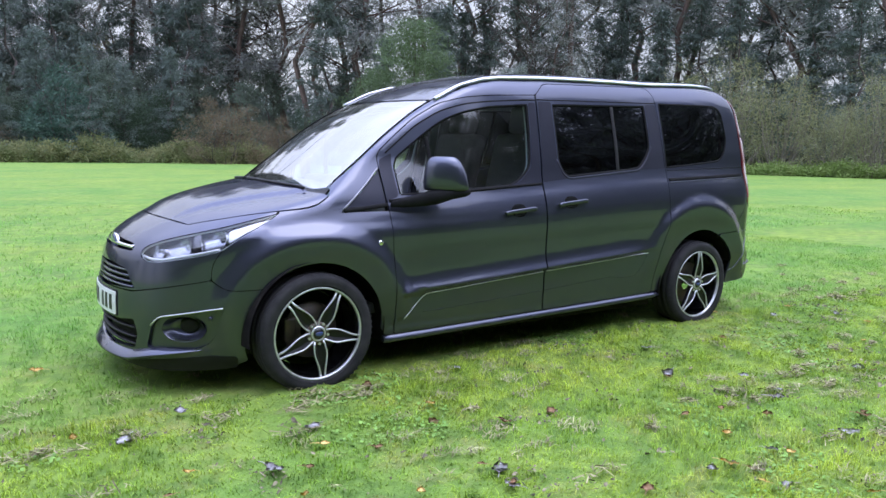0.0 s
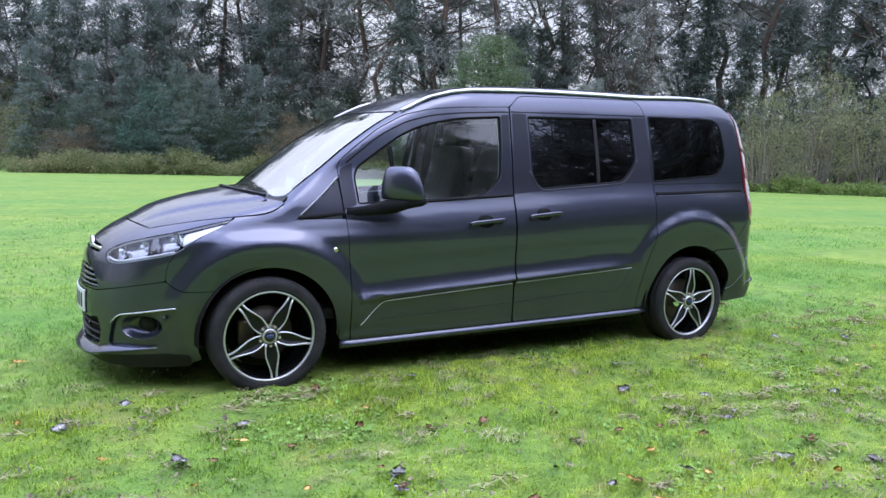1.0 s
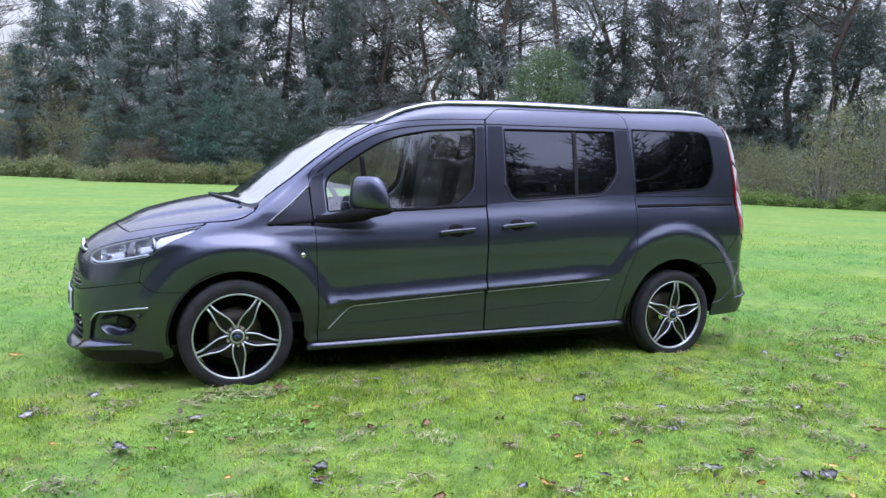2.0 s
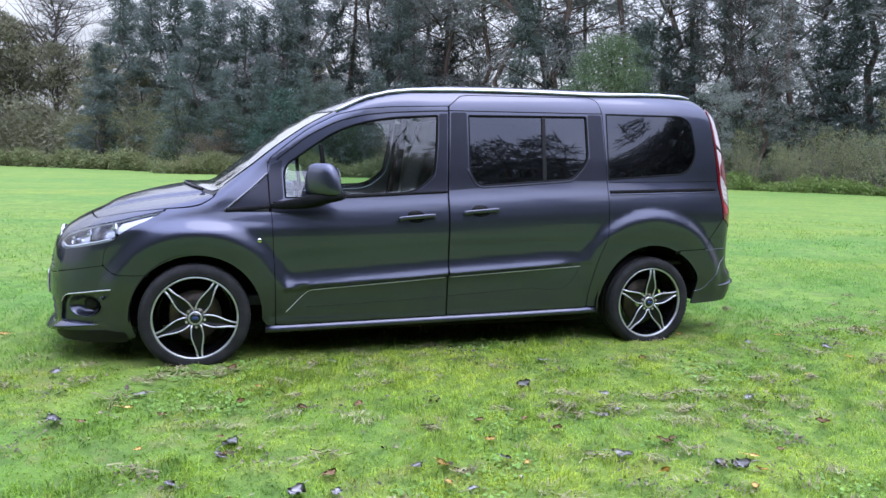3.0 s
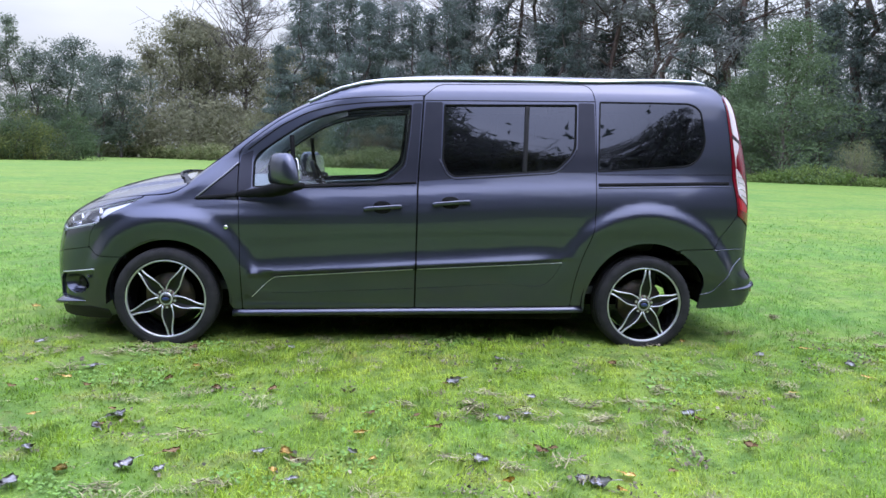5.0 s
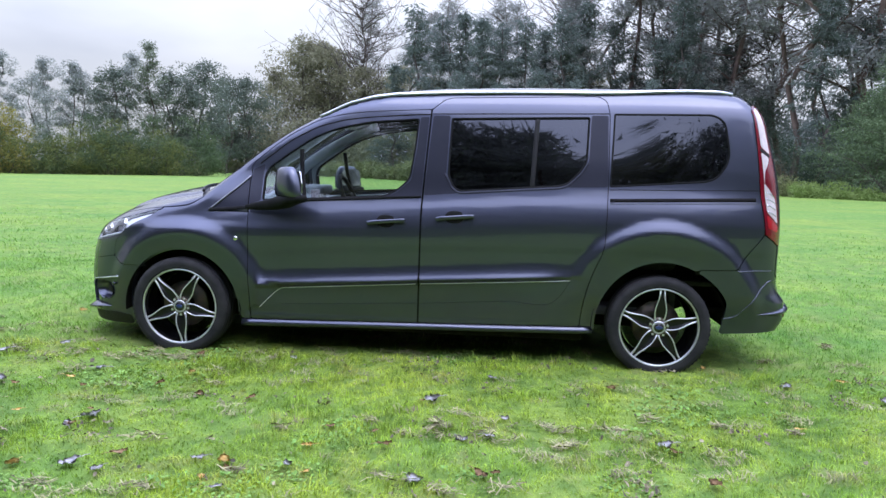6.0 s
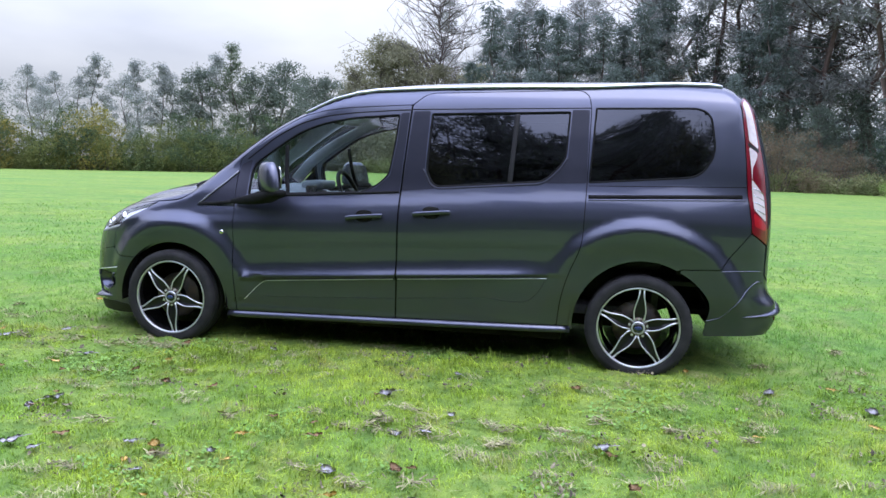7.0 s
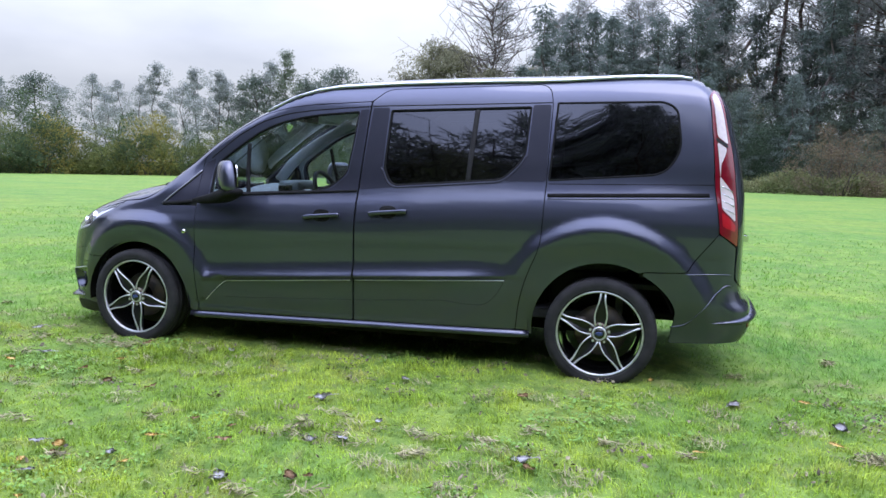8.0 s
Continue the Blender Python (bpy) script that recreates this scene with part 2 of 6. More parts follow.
def shrunk(poly, d):
    """The outline drawn in by d."""
    area = np.sum(poly[:, 0] * np.roll(poly[:, 1], -1) - np.roll(poly[:, 0], -1) * poly[:, 1])
    t = np.roll(poly, -1, 0) - np.roll(poly, 1, 0)
    t /= np.linalg.norm(t, axis=1)[:, None] + 1e-9
    n = np.stack([-t[:, 1], t[:, 0]], 1) * (1 if area > 0 else -1)
    return poly + n * d


def inside(points, poly):
    x, y = points[:, 0], points[:, 1]
    hit = np.zeros(len(points), bool)
    for a, b in zip(poly, np.roll(poly, -1, 0)):
        cross = (a[1] > y) != (b[1] > y)
        with np.errstate(divide="ignore", invalid="ignore"):
            hit ^= cross & (x < (b[0] - a[0]) * (y - a[1]) / (b[1] - a[1]) + a[0])
    return hit


def slope(x, h, z):
    e = 1e-3
    g = np.stack([solid(x + e, h, z) - solid(x - e, h, z), solid(x, h + e, z) - solid(x, h - e, z), solid(x, h, z + e) - solid(x, h, z - e)], 1)
    return g / np.linalg.norm(g, axis=1)[:, None]


def on_side(p):
    """Places (along the flank and round the corners, height) on the body: the points and normals as (x, h, z)."""
    u, z = p[:, 0], p[:, 1]
    turn = np.where(u < FORE, (FORE - u) / ROUND, np.where(u > AFT, (AFT - u) / ROUND, 0))
    ox, dx, dh = np.clip(u, FORE, AFT), -np.sin(turn), np.cos(turn)
    lo, hi = np.zeros_like(u), np.full_like(u, 1.35)
    for _ in range(36):
        mid = (lo + hi) / 2
        out = solid(ox + mid * dx, np.abs(mid * dh), z) > 0
        hi, lo = np.where(out, mid, hi), np.where(out, lo, mid)
    x, h = ox + lo * dx, np.abs(lo * dh)
    return np.stack([x, h, z], 1), slope(x, h, z)


def on_top(p):
    """Places (x, out from the middle) on the body, from above."""
    x, h = p[:, 0], np.abs(p[:, 1])
    lo, hi = np.full_like(x, 0.5), np.full_like(x, 2.2)
    for _ in range(36):
        mid = (lo + hi) / 2
        out = solid(x, h, mid) > 0
        hi, lo = np.where(out, mid, hi), np.where(out, lo, mid)
    return np.stack([x, h, lo], 1), slope(x, h, lo)


def flank(x, h):
    """The flank's place for a point seen in plan."""
    if x < FORE:
        return FORE - ROUND * math.atan2(FORE - x, h)
    return AFT + ROUND * math.atan2(x - AFT, h) if x > AFT else x


def part(name, mesh, mat, parent, label="", smooth=True):
    """Links a mesh or bmesh as one object under a thing or a part."""
    if isinstance(mesh, bmesh.types.BMesh):
        data = bpy.data.meshes.new(name)
        if smooth:
            for f in mesh.faces:
                f.smooth = True
        mesh.to_mesh(data)
        mesh.free()
        mesh = data
    ob = new(name, mesh)
    if mat and not mesh.materials:
        mesh.materials.append(mat)
    ob.parent = parent
    return tagged(ob, label)


def skin(name, points, normals, faces, thick, sides):
    """A mesh of a curved sheet with a turned-in edge; sides: -1 near flank, 1 far flank, both for one across the middle."""
    verts, polys, loop_normals = [], [], []
    for side in sides:
        flip = side > 0
        p, nrm = points * (1, side, 1), normals * (1, side, 1)
        base = len(verts)
        verts.extend(map(tuple, p))
        edges = {}
        for f in faces:
            f = [int(i) for i in f]
            a, b, c = p[f[0]], p[f[1]], p[f[2]]
            if np.dot(np.cross(b - a, c - a), nrm[f[0]] + nrm[f[1]] + nrm[f[2]]) < 0:
                f = f[::-1]
            polys.append([base + i for i in f])
            loop_normals.extend(tuple(nrm[i]) for i in f)
            for i in range(3):
                e = (f[i], f[(i + 1) % 3])
                if e[::-1] in edges:
                    del edges[e[::-1]]
                else:
                    edges[e] = 1
        if thick:
            rim = {}
            for a, b in edges:
                if len(sides) == 2 and abs(p[a][1]) < 1e-3 and abs(p[b][1]) < 1e-3:
                    continue
                for i in (a, b):
                    if i not in rim:
                        rim[i] = len(verts)
                        verts.append(tuple(p[i] - nrm[i] * thick))
                polys.append([base + b, base + a, rim[a], rim[b]])
                w = np.cross(p[a] - p[b], -nrm[a])
                w = -w / (np.linalg.norm(w) + 1e-9)
                loop_normals.extend([tuple(-w)] * 4)
    data = bpy.data.meshes.new(name)
    data.from_pydata(verts, [], polys)
    data.update()
    data.shade_smooth()
    data.normals_split_custom_set(loop_normals)
    return data


def sheet(name, outline, where, mat, parent, sides=(-1,), holes=(), lines=(), step=0.026, gap=0.0025, deep=0.0, thick=0.014, label=""):
    """A body panel: its outline on the flank or the top, with holes and creases, laid on the body's surface."""
    poly = shrunk(outline, gap)
    rings = [poly] + [shrunk(h, -gap) for h in holes]
    lo, hi = poly.min(0), poly.max(0)
    gx, gy = np.meshgrid(np.arange(lo[0] + step / 2, hi[0], step), np.arange(lo[1] + step / 2, hi[1], step * .87))
    gx[::2] += step / 2
    grid = np.stack([gx.ravel(), gy.ravel()], 1)
    keep = inside(grid, shrunk(poly, step * .35))
    for h in rings[1:]:
        keep &= ~inside(grid, shrunk(h, -step * .35))
    for line in lines:
        for q in line[::2]:
            keep &= np.linalg.norm(grid - q, axis=1) > step * .5
    verts, edges = [], []
    for ring in rings:
        b = len(verts)
        verts.extend(map(tuple, ring))
        edges.extend((b + i, b + (i + 1) % len(ring)) for i in range(len(ring)))
    for line in lines:
        line = line[inside(line, poly)]
        b = len(verts)
        verts.extend(map(tuple, line))
        edges.extend((b + i, b + i + 1) for i in range(len(line) - 1))
    verts.extend(map(tuple, grid[keep]))
    made = geometry.delaunay_2d_cdt([Vector(v) for v in verts], edges, [], 0, 1e-6)
    flat = np.array([tuple(v) for v in made[0]])
    tris = np.array([f for f in made[2] if len(f) == 3])
    mid = flat[tris].mean(1)
    ab, ac = flat[tris[:, 1]] - flat[tris[:, 0]], flat[tris[:, 2]] - flat[tris[:, 0]]
    good = inside(mid, poly) & (np.abs(ab[:, 0] * ac[:, 1] - ab[:, 1] * ac[:, 0]) > 2e-6)
    for h in rings[1:]:
        good &= ~inside(mid, h)
    tris = tris[good]
    used = np.unique(tris)
    index = np.zeros(len(flat), int)
    index[used] = np.arange(len(used))
    points, normals = where(flat[used])
    points = points - normals * deep
    return part(name, skin(name, points, normals, index[tris], thick, sides), mat, parent, label)


def sweep(name, pts, section, ups, mat, parent, closed=False, label="", caps=True, scale=None):
    """A bar of the given cross-section (across, up) along a path, with an up direction at each point; scale thins it on the way."""
    pts, ups = np.asarray(pts, float), np.asarray(ups, float)
    t = np.roll(pts, -1, 0) - np.roll(pts, 1, 0) if closed else np.gradient(pts, axis=0)
    t /= np.linalg.norm(t, axis=1)[:, None] + 1e-12
    across = np.cross(t, ups)
    across /= np.linalg.norm(across, axis=1)[:, None] + 1e-12
    up = np.cross(across, t)
    bm = bmesh.new()
    scale = np.ones(len(pts)) if scale is None else scale
    rows = [[bm.verts.new(p + (a * s[0] + u * s[1]) * k) for s in section] for p, a, u, k in zip(pts, across, up, scale)]
    k, n = len(section), len(pts)
    for i in range(n if closed else n - 1):
        for j in range(k):
            bm.faces.new([rows[i][j], rows[i][(j + 1) % k], rows[(i + 1) % n][(j + 1) % k], rows[(i + 1) % n][j]]).smooth = True
    if caps and not closed:
        bm.faces.new(rows[0])
        bm.faces.new(rows[-1][::-1])
    bmesh.ops.recalc_face_normals(bm, faces=bm.faces)
    return part(name, bm, mat, parent, label, smooth=False)


def lozenge(w, d, lift=0.0, n=10):
    """A rounded cross-section of that width and depth."""
    return [(w / 2 * math.copysign(abs(math.cos(a)) ** .6, math.cos(a)), lift + d / 2 * math.copysign(abs(math.sin(a)) ** .6, math.sin(a))) for a in (2 * math.pi * i / n for i in range(n))]


def strip(name, line, where, w, d, mat, parent, side=-1, lift=0.0, closed=False, label="", both=False):
    """A bar laid along a line on the body."""
    p, n = where(np.asarray(line))
    if both:
        p = np.concatenate([p * (1, -1, 1), p[::-1][1:]])
        n = np.concatenate([n * (1, -1, 1), n[::-1][1:]])
    else:
        p, n = p * (1, side, 1), n * (1, side, 1)
    return sweep(name, p, lozenge(w, d, lift, 8), n, mat, parent, closed, label)


def turned(profile, n=48, axis="y"):
    """A bmesh turned from (radius, along) pairs about the y axis."""
    bm = bmesh.new()
    rows = []
    for r, y in profile:
        rows.append([bm.verts.new((r * math.cos(2 * math.pi * i / n), y, r * math.sin(2 * math.pi * i / n))) for i in range(n)])
    for a, b in zip(rows, rows[1:]):
        for i in range(n):
            bm.faces.new([a[i], a[(i + 1) % n], b[(i + 1) % n], b[i]])
    bmesh.ops.recalc_face_normals(bm, faces=bm.faces)
    return bm


def box(lo, hi, bevel=0.01, bm=None, seg=2):
    """A bevelled block between two corners, added to bm."""
    bm = bm or bmesh.new()
    m = Matrix.LocRotScale([(a + b) / 2 for a, b in zip(lo, hi)], None, [b - a for a, b in zip(lo, hi)])
    made = bmesh.ops.create_cube(bm, size=1, matrix=m)["verts"]
    if bevel:
        edges = list({e for v in made for e in v.link_edges})
        bmesh.ops.bevel(bm, geom=edges, offset=bevel, segments=seg, affect="EDGES", profile=.6)
    return bm

# ---- the van ----
van = tagged(new("van"), "dark grey metallic long-wheelbase passenger van parked on grass", "van")
van.location = (0, MIDDLE, -SINK)
N, F_SIDE = (-1,), (1,)


def top_edge(xs, h):
    """Flank places of a line that is given in plan."""
    hs = h(np.asarray(xs, float)) if callable(h) else np.full(len(xs), h)
    p, _ = on_top(np.stack([np.asarray(xs, float), hs], 1))
    return [(flank(x, w), z) for x, w, z in p]


# lines that several panels share
ROOF_EDGE = curve((0.10, .675), (0.5, .635), (0.82, .585), (1.1, .560), (1.6, .545), (3.3, .540), (3.56, .50))
BONNET_SIDE = curve((-0.60, .47), (-0.573, .493), (-0.41, .61), (-0.16, .722), (0.02, .752), (0.10, .735))
ARCH_F, ARCH_R = .372, .405


def arch(cx, r, a0, a1, n=22):
    return [(cx + (0 if cx < 1 else .010) + r * math.cos(radians(a)), WHEEL_Z + r * math.sin(radians(a)) * (1.0 if cx < 1 else 1.005)) for a in np.linspace(a0, a1, n)]


def foot(x):
    return 0.245 + 0.0215 * x


DOOR_TOP = [(.430, 1.272), (.55, 1.372), (.668, 1.461), (.845, 1.556), (1.024, 1.600), (1.205, 1.620)]
front_door_line = rounded([(.429, .949, .01), (.421, 1.10), (.415, 1.235, .03)] + DOOR_TOP + [(1.584, 1.642, .01), (1.549, 1.05), (1.546, .53), (1.545, foot(1.545), .01), (.455, foot(.455), .02), (.447, .50)], r=.05)
slide_line = rounded([(1.590, 1.642, .012), (1.671, 1.709, .02), (1.715, 1.722, .04), (2.655, 1.752, .06), (2.704, 1.722, .04), (2.722, 1.64, .05), (2.716, 1.17), (2.704, .80, .08), (2.63, .635, .1), (2.585, .46, .1), (2.572, foot(2.572), .02), (1.551, foot(1.551), .01), (1.552, .53), (1.555, 1.05)], r=.05)
front_glass_line = rounded([(.512, 1.030, .012), (.507, 1.185, .02), (.530, 1.240, .03), (.66, 1.335), (.811, 1.437), (.915, 1.485), (1.025, 1.519), (1.205, 1.554), (1.510, 1.579, .012), (1.497, 1.396), (1.470, 1.190, .04), (1.385, 1.113, .04), (1.300, 1.072, .05)], r=.06)
slide_glass_line = rounded([(1.719, 1.588, .012), (2.597, 1.616, .012), (2.584, 1.334, .03), (2.552, 1.277, .04), (2.455, 1.178, .05), (1.785, 1.124, .03), (1.745, 1.150, .03), (1.708, 1.225, .03)], r=.03)
quarter_glass_line = rounded([(2.752, 1.638, .006), (3.37, 1.646, .05), (3.440, 1.605, .05), (3.456, 1.414, .05), (3.440, 1.345, .05), (3.385, 1.262, .05), (3.322, 1.232, .04), (2.729, 1.184, .006)], r=.03)
corner_line = rounded([(.165, .956, .008), (.331, 1.096), (.412, 1.172, .01), (.421, .985, .008)], r=.02)
tail_line = rounded([(3.622, 1.690, .02), (3.68, 1.722, .02), (3.70, 1.70, .02), (3.698, 1.528), (3.712, 1.37), (3.716, 1.121), (3.722, .845, .008), (3.620, .918, .012), (3.611, 1.18), (3.614, 1.589)], r=.03)
lamp_line = rounded([(-.908, .742, .012), (-.885, .714, .014), (-.835, .702, .02), (-.77, .703), (-.60, .735), (-.47, .764, .04), (-.418, .806, .03), (-.36, .848), (-.26, .899), (-.175, .948, .006), (-.31, .918), (-.453, .882), (-.663, .838), (-.80, .805), (-.885, .772, .02)], r=.05)
bumper_seam = [(-.93, .548), (-.681, .592), (-.515, .622, .015), (-.465, .583, .02), (-.42, .570, .03), (-.262, .572, .004)]
MOULD = [(.515, .338), (.60, .425, .02), (.655, .470, .03), (1.54, .5325), (2.50, .590)]

# one-piece body side: screen pillar, cant rail, rear quarter
side_top = top_edge(np.linspace(.13, 3.555, 70), ROOF_EDGE)
for name, sides in (("body_side", N), ("body_side", F_SIDE)):
    uniside = rounded([(.247, 1.022, .004)] + [(u, z, .004) for u, z in side_top] + [(3.615, 1.715, .01), (3.614, 1.60), (3.611, 1.18), (3.620, .918, .005), (3.478, .697, .02), (3.29, .690, .004)]
                      + [(*p, .01) for p in arch(BASE, ARCH_R, 62, 187)] + [(2.640, foot(2.65), .01), (2.572, foot(2.572), .01), (2.585, .46, .1), (2.63, .635, .1), (2.704, .80, .08), (2.716, 1.17), (2.722, 1.64, .05), (2.704, 1.722, .04), (2.655, 1.752, .06), (1.715, 1.722, .04), (1.671, 1.709, .02), (1.590, 1.642, .012), (1.205, 1.620)]
                      + DOOR_TOP[::-1][1:] + [(.415, 1.235, .02), (.418, 1.176, .01), (.331, 1.099)], r=.05)
    side = sheet(name, uniside, on_side, PAINT, van, sides, holes=[shrunk(quarter_glass_line, -.003)], thick=.02)
    sheet("quarter_window", quarter_glass_line, on_side, PRIVACY, side, sides, gap=.004, deep=.004, thick=.004, step=.05, label="dark privacy glass")
    s = sides[0]
    strip("window_seal", quarter_glass_line, on_side, .012, .006, SEAL, side, s, -.003, True)
    strip("door_track", rounded([(2.728, 1.098), (3.585, 1.128)], closed=False), on_side, .024, .008, SEAL, side, s, .002, label="black sliding door track")
    strip("track_lip", rounded([(2.728, 1.079), (3.600, 1.108)], closed=False), on_side, .006, .008, PAINT, side, s, .002)
    strip("quarter_crease", rounded([(2.728, 1.164), (3.608, 1.186)], closed=False), on_side, .005, .003, SEAL, side, s, -.0005)

# front wings
for s in (-1, 1):
    bonnet_xs = np.linspace(.10, -.175, 14)
    wing_line = rounded([(.247, 1.022, .006)] + [(u, z, .004) for u, z in top_edge([.205, .16, .13], ROOF_EDGE)] + [(u, z, .01) for u, z in top_edge(bonnet_xs, lambda v: BONNET_SIDE(v) + .003)]
                        + [(-.175, .948, .006), (-.26, .899), (-.36, .848), (-.418, .806, .03), (-.47, .764, .03), (-.51, .70), (-.515, .622, .015), (-.465, .583, .02), (-.42, .570, .03), (-.262, .572, .004)]
                        + [(*p, .01) for p in arch(0, ARCH_F, 137, -4)] + [(.400, foot(.4), .01), (.452, foot(.452), .01), (.446, .50), (.429, .949, .004), (.150, .946, .004)], r=.05)
    wing = sheet("front_wing", wing_line, on_side, PAINT, van, (s,), step=.022, gap=.0015)
    sheet("corner_panel", corner_line, on_side, PILLAR, wing, (s,), deep=.004, label="dark grey corner panel")
    strip("corner_trim", rounded([(.160, .957), (.331, 1.103), (.412, 1.180)], closed=False), on_side, .011, .006, TRIM_GREY, wing, s, .001)
    strip("corner_bar", rounded([(.165, .954), (.30, .966), (.424, .980)], closed=False), on_side, .024, .010, SEAL, wing, s, .002)
    bm = turned([(.0001, -.006), (.010, -.006), (.013, -.004), (.016, .002), (.018, .006)], 20)
    badge = part("side_repeater", bm, CHROME, wing, "small round chrome-ringed repeater lamp")
    q, n = on_side(np.array([[.357, .778]]))
    badge.matrix_basis = Matrix.Translation((q[0][0], s * q[0][1], q[0][2])) @ (Matrix.Identity(4) if s < 0 else Matrix.Rotation(math.pi, 4, "Z"))

# doors
for s in (-1, 1):
    for kind, line, pane_line, handle_x, pane in (("front_door", front_door_line, front_glass_line, (1.213, 1.452), PANE), ("sliding_door", slide_line, slide_glass_line, (1.648, 1.888), PRIVACY)):
        creases = []
        for dz in (-.011, -.0055, 0, .010, .0175, .0235, .0295, .042, .060, .085):
            creases.append(rounded([(x, z + dz) for x, z, *_ in MOULD[2:]], closed=False, step=.03))
        for off in (0.004, .012):
            creases.append(rounded([(.50 + off, .326), (.60 + off, .427), (.648 + off, .47)], closed=False, step=.02))
        door = sheet(kind, line, on_side, PAINT, van, (s,), holes=[pane_line], lines=creases, thick=.02)
        sheet("window_glass", pane_line, on_side, pane, door, (s,), gap=-.003, deep=.012, thick=.004, step=.05, label="clear side window" if pane is PANE else "dark privacy glass")
        strip("window_seal", pane_line, on_side, .020, .012, SEAL, door, s, -.007, True)
        sheet("door_card", shrunk(line, .05), on_side, DASH, door, (s,), holes=[shrunk(pane_line, -.012)], deep=.055, step=.07, thick=.01)
        # pull handle and grip; flat dark pieces paint the shade in its recess
        hz = .914 if kind == "front_door" else .953
        pts = rounded([(handle_x[0], hz - .012), (handle_x[0] + .02, hz - .004), (handle_x[1] - .02, hz + .014), (handle_x[1], hz + .012)], r=.03, closed=False, step=.02)
        q, n = on_side(pts)
        grip = [(-.012, .010), (-.014, .019), (-.012, .0245), (-.007, .0265), (.004, .0255), (.010, .022), (.012, .016), (.011, .010)]
        sweep("handle", q * (1, s, 1), grip, n * (1, s, 1), PAINT, door, label="body-coloured pull handle")
        strip("handle_shadow", pts[1:-1], on_side, .020, .006, SEAL, door, s, .006)
        cup = []
        cx = handle_x[0] + .115
        for a in range(24):
            cup.append((cx + .058 * math.copysign(abs(math.cos(a * math.pi / 12)) ** .7, math.cos(a * math.pi / 12)), hz + .010 + .038 * math.sin(a * math.pi / 12)))
        sheet("recess_shade", np.array(cup), on_side, GLOSS_BLACK, door, (s,), gap=0, deep=-.0015, thick=.003, step=.02, label="flat black sheet painting the shade in the handle's hollow")
        # edge highlight of the moulding, laid on as a pale strip
        strip("mould_highlight", np.array([q for q in rounded(MOULD, closed=False, step=.02) if (q[0] < 1.538) == (kind == "front_door") and not 1.538 <= q[0] <= 1.558]), on_side, .0042, .007, INDICATOR, door, s, .0015, label="thin bright strip painting the highlight on the moulding edge")
        low_edge = [(.64, .366), (.76, .368, .03), (1.538, .406)] if kind == "front_door" else [(1.558, .407), (2.15, .446, .03), (2.25, .432, .03), (2.385, .434, .04), (2.452, .50, .03), (2.50, .588)]
        # shade along the sunk panel's edge, put in as a thin dark strip
        strip("crease_shade", rounded(low_edge, closed=False, step=.02), on_side, .0034, .0016, PILLAR, door, s, .0004, label="fine dark strip painting the crease's shade below the moulding line")
        films = [[(1.29, 1.073), (1.385, 1.104), (1.476, 1.184), (1.505, 1.396), (1.517, 1.588), (1.574, 1.592), (1.556, 1.30), (1.545, 1.088)], [(.424, .996), (.419, 1.16), (.428, 1.225), (.505, 1.262), (.498, 1.19), (.503, 1.026)]] if kind == "front_door" else [[(1.600, 1.600), (1.709, 1.604), (1.698, 1.225), (1.735, 1.142), (1.775, 1.112), (1.561, 1.092)], [(2.606, 1.626), (2.712, 1.628), (2.712, 1.178), (2.462, 1.170), (2.562, 1.270), (2.594, 1.334)]]
        for film in films:
            sheet("pillar_film", rounded(film, r=.012), on_side, PILLAR, door, (s,), gap=0, deep=-.0012, thick=.001, step=.03, label="satin dark grey pillar film")
        if kind == "front_door":
            strip("quarter_light_bar", rounded([(.742, 1.365), (.755, 1.20), (.790, 1.03)], r=.05, closed=False), on_side, .030, .014, SEAL, door, s, -.016)
            strip("belt_seal", rounded([(.440, 1.000), (.80, 1.036), (1.30, 1.068), (1.545, 1.083)], r=.05, closed=False), on_side, .016, .012, SEAL, door, s, .003)
        else:
            strip("window_bar", rounded([(2.268, 1.606), (2.243, 1.156)], closed=False), on_side, .030, .010, BLACK_TRIM, door, s, -.008)
            strip("window_trim", rounded([(1.690, 1.235), (1.742, 1.135, .03), (1.785, 1.112, .03), (2.458, 1.166, .05), (2.56, 1.268, .04), (2.592, 1.33)], r=.03, closed=False), on_side, .010, .006, PILLAR, door, s, .001)
    p, n = on_side(rounded([(.390, .242), (2.655, .290)], closed=False, step=.06))
    lip = [(-.008, .001), (.006, .015), (.016, .019), (.030, .014), (.034, -.02), (-.008, -.02)]
    sweep("sill", p * (1, s, 1), [(-s * -a, b) if s > 0 else (a, b) for a, b in lip], n * (1, s, 1), PAINT, van, label="body-coloured sill")
    # dark gap behind the shut lines
    for line in (front_door_line, slide_line):
        strip("door_seal", line, on_side, .03, .006, SEAL, van, s, -.018, True)
    strip("upper_line", rounded([(.47, 1.262), (.668, 1.418), (.845, 1.512), (1.024, 1.561), (1.205, 1.584), (1.52, 1.607), (1.578, 1.609)], r=.06, closed=False), on_side, .010, .006, SEAL, van, s, -.002)
    strip("upper_line", rounded([(1.594, 1.612), (2.716, 1.640)], r=.06, closed=False), on_side, .008, .006, SEAL, van, s, -.002)

